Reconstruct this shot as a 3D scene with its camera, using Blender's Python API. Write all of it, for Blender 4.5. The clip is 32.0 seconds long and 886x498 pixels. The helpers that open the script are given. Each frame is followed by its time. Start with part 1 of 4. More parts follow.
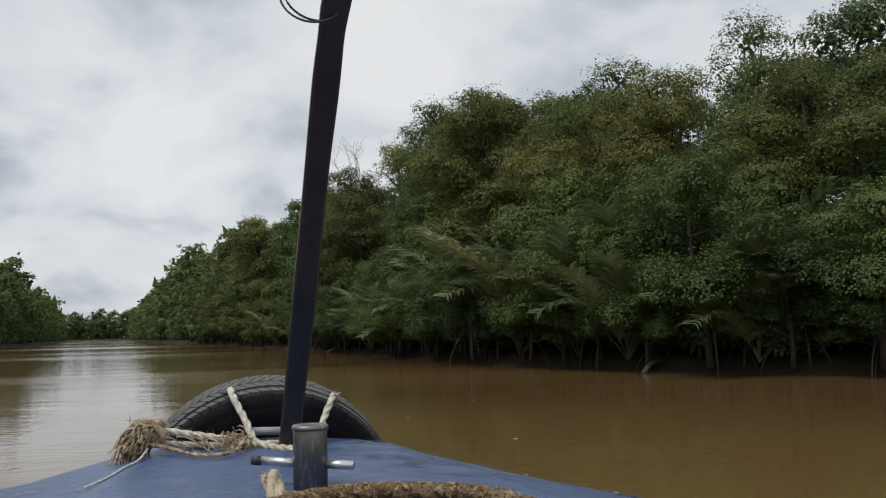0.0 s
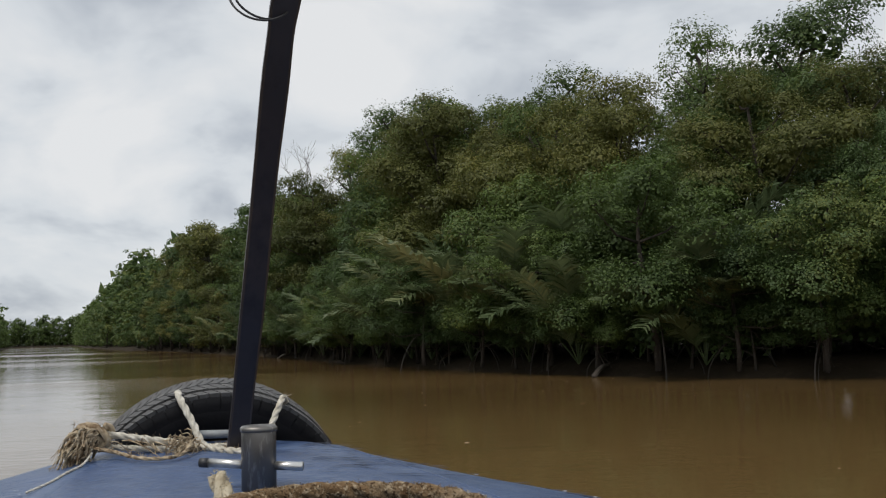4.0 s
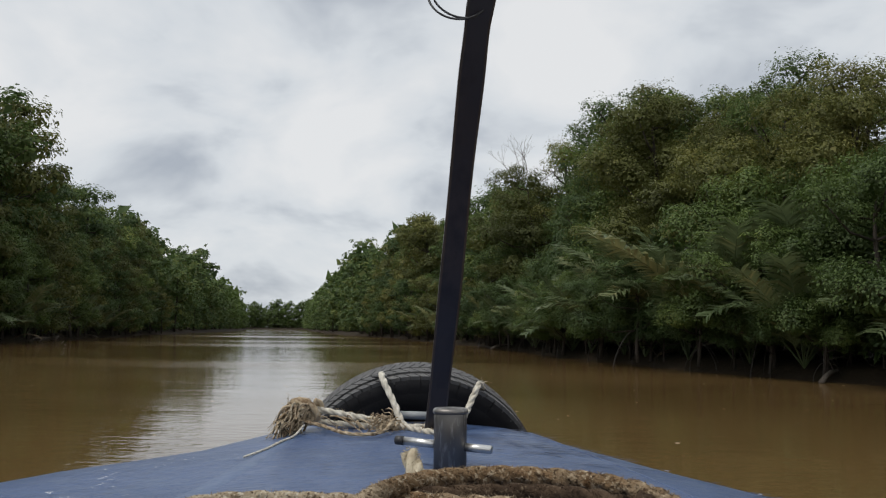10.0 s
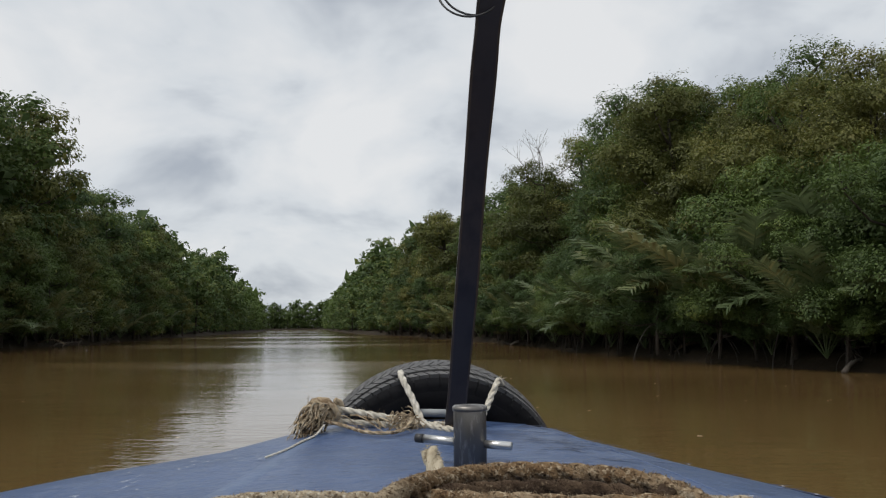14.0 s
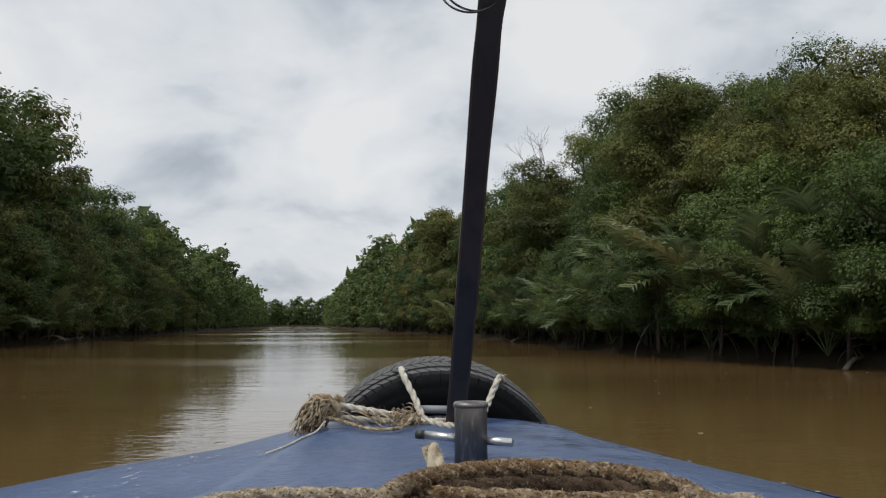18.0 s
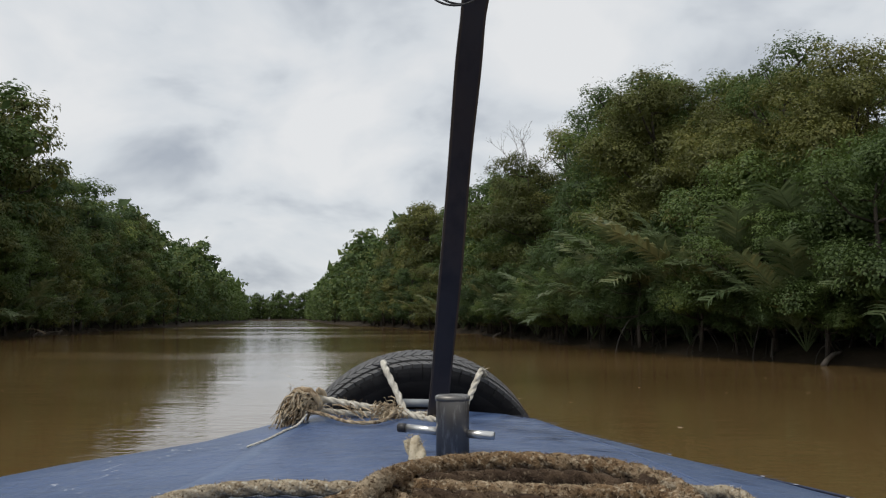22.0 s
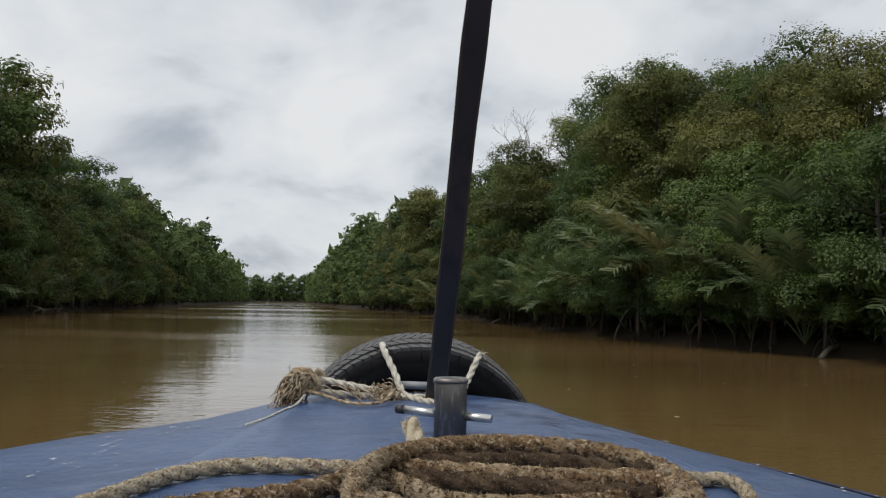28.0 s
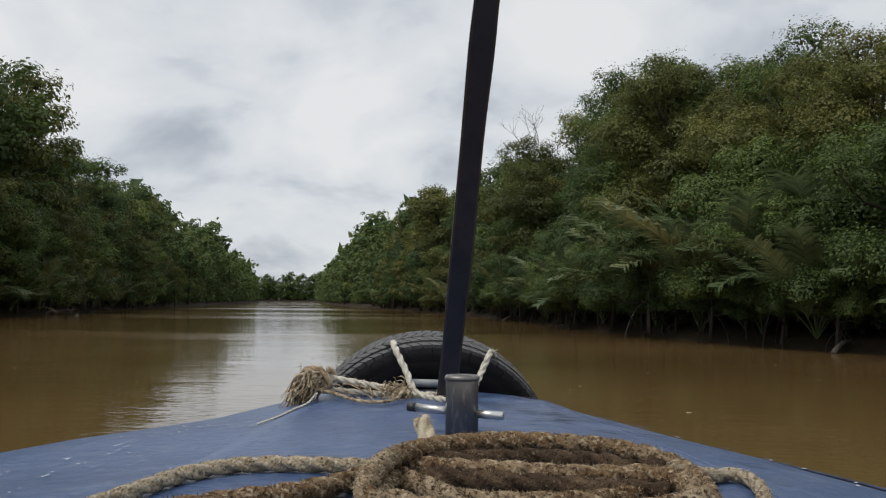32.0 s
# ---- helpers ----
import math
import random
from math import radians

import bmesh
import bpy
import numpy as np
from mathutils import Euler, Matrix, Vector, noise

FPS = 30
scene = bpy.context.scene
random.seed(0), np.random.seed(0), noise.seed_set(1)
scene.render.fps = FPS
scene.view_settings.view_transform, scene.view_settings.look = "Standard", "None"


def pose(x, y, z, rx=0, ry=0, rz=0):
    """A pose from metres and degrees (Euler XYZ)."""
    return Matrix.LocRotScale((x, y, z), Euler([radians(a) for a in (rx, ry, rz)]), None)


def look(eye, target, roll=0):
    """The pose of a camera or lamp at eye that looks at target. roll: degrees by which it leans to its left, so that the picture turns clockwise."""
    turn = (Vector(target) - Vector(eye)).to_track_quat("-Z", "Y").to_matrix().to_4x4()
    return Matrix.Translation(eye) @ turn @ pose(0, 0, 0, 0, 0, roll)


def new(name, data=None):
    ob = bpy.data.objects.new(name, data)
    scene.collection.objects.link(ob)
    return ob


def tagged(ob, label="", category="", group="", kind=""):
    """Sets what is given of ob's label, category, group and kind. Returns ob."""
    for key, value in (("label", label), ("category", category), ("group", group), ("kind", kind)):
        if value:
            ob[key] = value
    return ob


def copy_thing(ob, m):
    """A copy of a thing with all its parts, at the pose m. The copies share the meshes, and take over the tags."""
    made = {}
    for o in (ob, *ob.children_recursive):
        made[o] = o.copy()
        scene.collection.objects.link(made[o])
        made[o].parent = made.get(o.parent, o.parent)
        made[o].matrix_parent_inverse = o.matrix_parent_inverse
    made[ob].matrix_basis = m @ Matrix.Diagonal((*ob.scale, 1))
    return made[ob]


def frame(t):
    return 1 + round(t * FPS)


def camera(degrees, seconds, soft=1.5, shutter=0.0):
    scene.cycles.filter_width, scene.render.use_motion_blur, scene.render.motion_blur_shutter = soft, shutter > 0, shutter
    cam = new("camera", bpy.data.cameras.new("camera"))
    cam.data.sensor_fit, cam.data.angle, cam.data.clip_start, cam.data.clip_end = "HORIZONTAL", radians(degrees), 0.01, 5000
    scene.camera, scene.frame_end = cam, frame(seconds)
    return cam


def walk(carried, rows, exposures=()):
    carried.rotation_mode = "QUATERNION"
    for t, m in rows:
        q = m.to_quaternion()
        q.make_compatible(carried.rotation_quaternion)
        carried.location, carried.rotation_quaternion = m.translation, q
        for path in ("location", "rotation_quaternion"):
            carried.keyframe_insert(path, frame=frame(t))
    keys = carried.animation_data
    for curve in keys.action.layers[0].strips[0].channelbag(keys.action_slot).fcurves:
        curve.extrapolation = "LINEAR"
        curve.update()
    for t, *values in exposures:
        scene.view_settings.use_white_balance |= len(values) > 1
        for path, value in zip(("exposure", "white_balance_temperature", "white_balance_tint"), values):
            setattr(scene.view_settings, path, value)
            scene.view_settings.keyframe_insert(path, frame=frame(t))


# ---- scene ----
cam = camera(50.7, 32.0, 1.2)

PATH = [
    (0, (-0.0521, 0.0589, 1.2233), (0.3009, 2.0200, 1.3948), -1.34),
    (0.5, (-0.0537, 0.0601, 1.2215), (0.3266, 2.0165, 1.3873), -0.88),
    (1, (-0.0537, 0.0670, 1.2206), (0.3886, 2.0093, 1.3988), -0.66),
    (1.5, (-0.0537, 0.0738, 1.2189), (0.4209, 2.0080, 1.4015), -0.95),
    (2, (-0.0532, 0.0777, 1.2197), (0.4506, 2.0047, 1.4018), -0.98),
    (2.5, (-0.0526, 0.0818, 1.2184), (0.4889, 1.9979, 1.4065), -0.40),
    (4.5, (-0.0468, 0.0474, 1.2111), (0.3531, 1.9982, 1.3969), -1.27),
    (5, (-0.0444, 0.0424, 1.2107), (0.2811, 2.0055, 1.4115), -0.04),
    (5.5, (-0.0455, 0.0302, 1.2099), (0.1615, 2.0085, 1.4179), 1.13),
    (6, (-0.0457, 0.0229, 1.2104), (0.0896, 2.0089, 1.4046), 1.10),
    (6.5, (-0.0471, 0.0201, 1.2111), (0.0835, 2.0070, 1.3982), 0.60),
    (7, (-0.0483, 0.0200, 1.2112), (0.0783, 2.0062, 1.4088), 0.64),
    (7.5, (-0.0467, 0.0185, 1.2100), (0.0304, 2.0075, 1.4045), 0.12),
    (8, (-0.0405, 0.0145, 1.2115), (0.0235, 2.0046, 1.3998), 0.07),
    (8.5, (-0.0251, 0.0076, 1.2121), (-0.0300, 1.9985, 1.4019), 0.31),
    (9, (-0.0140, 0.0078, 1.2069), (-0.0185, 1.9994, 1.3902), 0.54),
    (9.5, (-0.0070, 0.0092, 1.2053), (-0.0296, 2.0005, 1.3908), 0.71),
    (10, (-0.0051, 0.0117, 1.2043), (-0.0053, 2.0045, 1.3740), 0.62),
    (10.5, (-0.0025, 0.0114, 1.2034), (-0.0127, 2.0042, 1.3726), 0.29),
    (11, (-0.0035, 0.0113, 1.2046), (-0.0198, 2.0046, 1.3674), -0.08),
    (11.5, (-0.0033, 0.0114, 1.2050), (-0.0280, 2.0045, 1.3701), -0.62),
    (12, (-0.0038, 0.0117, 1.2043), (-0.0301, 2.0047, 1.3702), -0.63),
    (12.5, (-0.0017, 0.0112, 1.2040), (-0.0333, 2.0040, 1.3702), -0.55),
    (13, (-0.0013, 0.0109, 1.2038), (-0.0345, 2.0035, 1.3716), -0.70),
    (13.5, (-0.0018, 0.0112, 1.2039), (-0.0361, 2.0040, 1.3702), -0.44),
    (14, (-0.0015, 0.0086, 1.2048), (-0.0391, 2.0015, 1.3689), -0.54),
    (14.5, (-0.0019, 0.0098, 1.2069), (-0.0417, 2.0027, 1.3695), -0.43),
    (15, (-0.0015, 0.0085, 1.2048), (-0.0428, 2.0012, 1.3707), -0.53),
    (15.5, (-0.0017, 0.0112, 1.2039), (-0.0453, 2.0038, 1.3703), -0.42),
    (17.5, (0.0010, 0.0079, 1.2037), (-0.0457, 2.0011, 1.3618), -0.40),
    (18, (-0.0014, 0.0111, 1.2040), (-0.0417, 2.0045, 1.3613), -0.43),
    (18.5, (-0.0013, 0.0109, 1.2033), (-0.0419, 2.0044, 1.3598), -0.64),
    (19, (-0.0008, 0.0111, 1.2051), (-0.0420, 2.0045, 1.3631), -0.67),
    (19.5, (-0.0002, 0.0100, 1.2051), (-0.0386, 2.0031, 1.3661), -0.92),
    (20, (-0.0010, 0.0107, 1.2047), (-0.0388, 2.0036, 1.3687), -0.91),
    (20.5, (-0.0001, 0.0093, 1.2039), (-0.0372, 2.0024, 1.3658), -0.74),
    (21, (-0.0012, 0.0090, 1.2045), (-0.0299, 2.0022, 1.3669), -0.56),
    (21.5, (-0.0025, 0.0097, 1.2039), (-0.0136, 2.0032, 1.3650), -0.26),
    (22, (-0.0025, 0.0117, 1.2015), (-0.0046, 2.0064, 1.3470), -0.25),
    (22.5, (-0.0001, 0.0096, 1.1994), (-0.0073, 2.0067, 1.3069), -0.12),
    (23, (0.0008, 0.0086, 1.1975), (-0.0038, 2.0057, 1.3049), 0.09),
    (23.5, (-0.0011, 0.0093, 1.1983), (-0.0009, 2.0061, 1.3113), 0.52),
    (24, (-0.0011, 0.0110, 1.1980), (0.0039, 2.0076, 1.3148), 0.56),
    (24.5, (-0.0022, 0.0108, 1.1983), (0.0001, 2.0072, 1.3179), 0.73),
    (25, (-0.0031, 0.0107, 1.1976), (-0.0027, 2.0071, 1.3175), 0.41),
    (25.5, (-0.0034, 0.0097, 1.1954), (-0.0083, 2.0061, 1.3142), 0.44),
    (27.5, (-0.0047, 0.0092, 1.1946), (-0.0066, 2.0060, 1.3076), 1.02),
    (28, (-0.0037, 0.0094, 1.1961), (-0.0070, 2.0061, 1.3105), 0.93),
    (28.5, (-0.0025, 0.0090, 1.1951), (-0.0079, 2.0058, 1.3086), 0.86),
    (29, (-0.0043, 0.0082, 1.1974), (-0.0113, 2.0049, 1.3127), 0.66),
    (29.5, (-0.0044, 0.0079, 1.1968), (-0.0179, 2.0050, 1.3038), 0.52),
    (30, (-0.0050, 0.0078, 1.1962), (-0.0221, 2.0050, 1.3019), 0.59),
    (30.5, (-0.0047, 0.0076, 1.1945), (-0.0233, 2.0044, 1.3062), 0.51),
    (31, (-0.0072, 0.0079, 1.1952), (-0.0264, 2.0048, 1.3056), 0.60),
    (31.5, (-0.0058, 0.0086, 1.1944), (-0.0272, 2.0053, 1.3059), 0.89),
    (32, (-0.0042, 0.0091, 1.1952), (-0.0285, 2.0059, 1.3051), 0.44),
]
walk(cam, [(t, look(eye, target, roll)) for t, eye, target, roll in PATH])

# ---- sky, sun ----
world = bpy.data.worlds.new("overcast_sky")
scene.world = world
world.use_nodes = True
wn, wl = world.node_tree.nodes, world.node_tree.links
wn.clear()
SUN_EL, SUN_AZ = radians(62), radians(-115)      # sun behind thin cloud, high, to the left
w_out = wn.new("ShaderNodeOutputWorld")
w_mix = wn.new("ShaderNodeMixShader")
w_sky = wn.new("ShaderNodeTexSky")
w_sky.sky_type, w_sky.sun_disc = "NISHITA", False
w_sky.sun_elevation, w_sky.sun_rotation = SUN_EL, SUN_AZ
w_bg1, w_bg2 = wn.new("ShaderNodeBackground"), wn.new("ShaderNodeBackground")
w_bg1.inputs[1].default_value = 0.09
w_bg2.inputs[1].default_value = 1.0
w_co = wn.new("ShaderNodeTexCoord")
w_sep = wn.new("ShaderNodeSeparateXYZ")
w_abs = wn.new("ShaderNodeMath"); w_abs.operation = "ABSOLUTE"
w_add = wn.new("ShaderNodeMath"); w_add.operation = "ADD"; w_add.inputs[1].default_value = 0.42
w_dx = wn.new("ShaderNodeMath"); w_dx.operation = "DIVIDE"
w_dy = wn.new("ShaderNodeMath"); w_dy.operation = "DIVIDE"
w_comb = wn.new("ShaderNodeCombineXYZ")
w_comb.inputs[2].default_value = 5.2
w_n1 = wn.new("ShaderNodeTexNoise")
w_n1.inputs["Scale"].default_value, w_n1.inputs["Detail"].default_value = 3.1, 5.0
w_n1.inputs["Roughness"].default_value, w_n1.inputs["Distortion"].default_value = 0.50, 0.35
w_ramp = wn.new("ShaderNodeValToRGB")
cr = w_ramp.color_ramp
cr.elements[0].position, cr.elements[0].color = 0.31, (0.42, 0.46, 0.52, 1)
cr.elements[1].position, cr.elements[1].color = 0.60, (0.80, 0.81, 0.82, 1)
e = cr.elements.new(0.46); e.color = (0.68, 0.715, 0.75, 1)
wl.new(w_co.outputs["Generated"], w_sep.inputs[0])
wl.new(w_sep.outputs[2], w_abs.inputs[0]); wl.new(w_abs.outputs[0], w_add.inputs[0])
wl.new(w_sep.outputs[0], w_dx.inputs[0]); wl.new(w_add.outputs[0], w_dx.inputs[1])
wl.new(w_sep.outputs[1], w_dy.inputs[0]); wl.new(w_add.outputs[0], w_dy.inputs[1])
wl.new(w_dx.outputs[0], w_comb.inputs[0]); wl.new(w_dy.outputs[0], w_comb.inputs[1])
wl.new(w_comb.outputs[0], w_n1.inputs["Vector"])
wl.new(w_n1.outputs["Fac"], w_ramp.inputs[0])
wl.new(w_ramp.outputs[0], w_bg2.inputs[0])
wl.new(w_sky.outputs[0], w_bg1.inputs[0])
w_mix.inputs[0].default_value = 0.94
wl.new(w_bg1.outputs[0], w_mix.inputs[1]); wl.new(w_bg2.outputs[0], w_mix.inputs[2])
wl.new(w_mix.outputs[0], w_out.inputs[0])

sun = new("sun", bpy.data.lights.new("sun", "SUN"))
sun.data.energy, sun.data.angle, sun.data.color = 1.85, radians(20), (1.0, 0.96, 0.90)
sdir = Vector((math.sin(SUN_AZ) * math.cos(SUN_EL), math.cos(SUN_AZ) * math.cos(SUN_EL), math.sin(SUN_EL)))
sun.matrix_world = look(sdir * 100, (0, 0, 0))


# ---- materials ----
def mat(name, base, rough=0.6, metal=0.0, vary=(), bump=0.0, bump_scale=40.0, spec=0.5, coords="Object", stretch=(1, 1, 1)):
    """Principled material; vary: rows of (scale, colour, low, high) mixed in by noise; bump: height in metres."""
    m = bpy.data.materials.new(name)
    m.use_nodes = True
    n, l = m.node_tree.nodes, m.node_tree.links
    b = n["Principled BSDF"]
    b.inputs["Base Color"].default_value = (*base, 1)
    b.inputs["Roughness"].default_value, b.inputs["Metallic"].default_value = rough, metal
    b.inputs["Specular IOR Level"].default_value = spec
    co = n.new("ShaderNodeTexCoord")
    mp = n.new("ShaderNodeMapping")
    mp.inputs["Scale"].default_value = stretch
    l.new(co.outputs[coords], mp.inputs[0])
    last = None
    for scale, colour, low, high in vary:
        t = n.new("ShaderNodeTexNoise")
        t.inputs["Scale"].default_value, t.inputs["Detail"].default_value = scale, 5
        t.inputs["Roughness"].default_value = 0.6
        l.new(mp.outputs[0], t.inputs["Vector"])
        r = n.new("ShaderNodeMapRange")
        r.inputs[1].default_value, r.inputs[2].default_value = low, high
        l.new(t.outputs["Fac"], r.inputs[0])
        x = n.new("ShaderNodeMix"); x.data_type = "RGBA"
        x.inputs[7].default_value = (*colour, 1)
        if last is None:
            x.inputs[6].default_value = (*base, 1)
        else:
            l.new(last, x.inputs[6])
        l.new(r.outputs[0], x.inputs[0])
        last = x.outputs[2]
    if last is not None:
        l.new(last, b.inputs["Base Color"])
    if bump:
        t = n.new("ShaderNodeTexNoise")
        t.inputs["Scale"].default_value, t.inputs["Detail"].default_value = bump_scale, 4
        l.new(mp.outputs[0], t.inputs["Vector"])
        u = n.new("ShaderNodeBump")
        u.inputs["Distance"].default_value, u.inputs["Strength"].default_value = bump, 1.0
        l.new(t.outputs["Fac"], u.inputs["Height"])
        l.new(u.outputs[0], b.inputs["Normal"])
    return m


def leaf_mat(name, dark, light, yellow, trans=0.42, rough=0.56):
    """Leaves: colour by leaf and by tree, a little light through them."""
    m = bpy.data.materials.new(name)
    m.use_nodes = True
    n, l = m.node_tree.nodes, m.node_tree.links
    b, out = n["Principled BSDF"], n["Material Output"]
    b.inputs["Roughness"].default_value, b.inputs["Specular IOR Level"].default_value = rough, 0.30
    geo, info = n.new("ShaderNodeNewGeometry"), n.new("ShaderNodeObjectInfo")
    a = n.new("ShaderNodeMath"); a.operation = "MULTIPLY_ADD"
    a.inputs[1].default_value, a.inputs[2].default_value = 0.36, 0.05
    l.new(geo.outputs["Random Per Island"], a.inputs[0])
    c = n.new("ShaderNodeMath"); c.operation = "MULTIPLY_ADD"; c.inputs[1].default_value = 0.55
    l.new(info.outputs["Random"], c.inputs[0]); l.new(a.outputs[0], c.inputs[2])
    tc_, tn = n.new("ShaderNodeTexCoord"), n.new("ShaderNodeTexNoise")
    tn.inputs["Scale"].default_value, tn.inputs["Detail"].default_value = 0.42, 2
    l.new(tc_.outputs["Object"], tn.inputs["Vector"])
    g = n.new("ShaderNodeMath"); g.operation = "MULTIPLY_ADD"; g.inputs[1].default_value, g.inputs[2].default_value = 1.3, -0.65
    l.new(tn.outputs["Fac"], g.inputs[0])
    h = n.new("ShaderNodeMath"); h.operation = "ADD"
    l.new(c.outputs[0], h.inputs[0]); l.new(g.outputs[0], h.inputs[1])
    c = h
    r = n.new("ShaderNodeValToRGB")
    r.color_ramp.elements[0].position, r.color_ramp.elements[0].color = 0.1, (*dark, 1)
    r.color_ramp.elements[1].position, r.color_ramp.elements[1].color = 0.97, (*yellow, 1)
    k = r.color_ramp.elements.new(0.75); k.color = (*light, 1)
    l.new(c.outputs[0], r.inputs[0])
    l.new(r.outputs[0], b.inputs["Base Color"])
    t = n.new("ShaderNodeBsdfTranslucent")
    l.new(r.outputs[0], t.inputs[0])
    x = n.new("ShaderNodeMixShader")
    x.inputs[0].default_value = trans
    l.new(b.outputs[0], x.inputs[1]); l.new(t.outputs[0], x.inputs[2])
    l.new(x.outputs[0], out.inputs[0])
    return m


M_LEAF = leaf_mat("mangrove_leaf", (0.050, 0.083, 0.024), (0.118, 0.171, 0.043), (0.205, 0.228, 0.056), 0.34)
M_LEAF2 = leaf_mat("mangrove_leaf_olive", (0.067, 0.081, 0.023), (0.146, 0.155, 0.042), (0.220, 0.206, 0.056), 0.34)
M_LEAF3 = leaf_mat("mangrove_leaf_dark", (0.038, 0.069, 0.023), (0.086, 0.134, 0.041), (0.155, 0.186, 0.050), 0.34)
M_NIPA = leaf_mat("palm_leaf", (0.066, 0.100, 0.046), (0.150, 0.190, 0.088), (0.26, 0.26, 0.115), 0.30, 0.34)
M_NIPA_DRY = mat("dry_palm_leaf", (0.20, 0.145, 0.08), 0.7, vary=[(3, (0.11, 0.085, 0.045), 0.4, 0.6)])
M_BARK = mat("mangrove_bark", (0.046, 0.036, 0.028), 0.9, vary=[(1.5, (0.035, 0.028, 0.02), 0.4, 0.65), (9, (0.13, 0.11, 0.09), 0.58, 0.78)], bump=0.02, bump_scale=14)
# wet muddy roots, darkened further: shade under the overhang is in the colour
M_ROOT = mat("shaded_muddy_root", (0.030, 0.022, 0.015), 0.55, vary=[(2, (0.018, 0.014, 0.010), 0.4, 0.6), (12, (0.055, 0.042, 0.03), 0.6, 0.78)], bump=0.01, bump_scale=18)
M_DEAD = mat("dead_wood", (0.13, 0.11, 0.09), 0.9, vary=[(4, (0.07, 0.058, 0.047), 0.4, 0.65)], bump=0.01, bump_scale=20)
M_MUD = mat("river_mud", (0.036, 0.027, 0.017), 0.85, spec=0.15, vary=[(0.6, (0.028, 0.021, 0.013), 0.4, 0.65), (5, (0.065, 0.048, 0.031), 0.58, 0.80)], bump=0.06, bump_scale=3)
M_DECK = mat("blue_deck_paint", (0.054, 0.093, 0.198), 0.36, spec=0.36, vary=[(1.8, (0.040, 0.072, 0.155), 0.42, 0.62), (9, (0.078, 0.117, 0.208), 0.5, 0.70), (38, (0.032, 0.056, 0.122), 0.56, 0.70), (120, (0.105, 0.140, 0.225), 0.62, 0.74)], bump=0.008, bump_scale=24, stretch=(0.7, 1.2, 1))
dn, dl_ = M_DECK.node_tree.nodes, M_DECK.node_tree.links
fine = dn.new("ShaderNodeTexNoise"); fine.inputs["Scale"].default_value, fine.inputs["Detail"].default_value = 140, 3
fmap = dn.new("ShaderNodeMapping"); fmap.inputs["Scale"].default_value = (0.45, 1.3, 1)
fco = dn.new("ShaderNodeTexCoord")
dl_.new(fco.outputs["Object"], fmap.inputs[0]); dl_.new(fmap.outputs[0], fine.inputs["Vector"])
fb = dn.new("ShaderNodeBump"); fb.inputs["Distance"].default_value = 0.0024
dl_.new(fine.outputs["Fac"], fb.inputs["Height"])
dl_.new(next(x for x in dn if x.type == "BUMP" and x != fb).outputs[0], fb.inputs["Normal"])
dl_.new(fb.outputs[0], dn["Principled BSDF"].inputs["Normal"])
M_DECK_SCUFF = mat("worn_paint_chip", (0.42, 0.44, 0.48), 0.7, vary=[(40, (0.2, 0.24, 0.34), 0.45, 0.6)])
M_RIDGE = mat("pale_blue_paint", (0.070, 0.112, 0.214), 0.42, vary=[(7, (0.058, 0.096, 0.185), 0.42, 0.62), (40, (0.13, 0.18, 0.27), 0.55, 0.72), (90, (0.05, 0.08, 0.16), 0.60, 0.72)], bump=0.002, bump_scale=60)
M_FLECK = mat("white_fleck", (0.78, 0.78, 0.80), 0.5, vary=[(60, (0.55, 0.57, 0.62), 0.45, 0.65)])
M_SCRATCH = mat("dark_paint_scratch", (0.018, 0.024, 0.05), 0.7, vary=[(30, (0.035, 0.05, 0.10), 0.45, 0.65)])
M_HULL = mat("hull_paint", (0.11, 0.15, 0.30), 0.5, vary=[(3, (0.08, 0.11, 0.22), 0.4, 0.6)])
M_INNER = mat("cockpit_paint", (0.34, 0.36, 0.38), 0.6, vary=[(4, (0.22, 0.23, 0.24), 0.4, 0.65)])
M_STEEL = mat("dull_stainless_steel", (0.21, 0.198, 0.185), 0.46, 1.0, vary=[(18, (0.20, 0.19, 0.185), 0.4, 0.65), (60, (0.55, 0.54, 0.52), 0.55, 0.75)], bump=0.0004, bump_scale=120, stretch=(1, 1, 0.25))
M_ALU = mat("aluminium_tube", (0.72, 0.71, 0.69), 0.36, 1.0, vary=[(30, (0.5, 0.49, 0.47), 0.45, 0.7)])
M_POLE = mat("dark_painted_wood", (0.030, 0.025, 0.028), 0.40, spec=0.5, vary=[(3, (0.045, 0.033, 0.031), 0.42, 0.65), (22, (0.020, 0.016, 0.018), 0.5, 0.7)], bump=0.0012, bump_scale=30, stretch=(1, 1, 0.12))
M_WIRE = mat("black_wire", (0.03, 0.03, 0.032), 0.45)
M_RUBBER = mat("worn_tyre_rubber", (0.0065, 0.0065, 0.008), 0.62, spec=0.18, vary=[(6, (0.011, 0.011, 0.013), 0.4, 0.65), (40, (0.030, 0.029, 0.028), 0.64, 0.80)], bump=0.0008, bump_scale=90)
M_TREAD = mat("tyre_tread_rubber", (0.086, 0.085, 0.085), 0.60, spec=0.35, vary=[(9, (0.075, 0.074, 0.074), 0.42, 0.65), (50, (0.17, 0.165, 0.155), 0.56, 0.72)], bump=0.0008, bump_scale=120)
M_ROPE_W = mat("white_nylon_rope", (0.52, 0.49, 0.42), 0.85, vary=[(9, (0.42, 0.37, 0.28), 0.42, 0.68), (60, (0.72, 0.69, 0.62), 0.5, 0.7)], bump=0.0008, bump_scale=300)
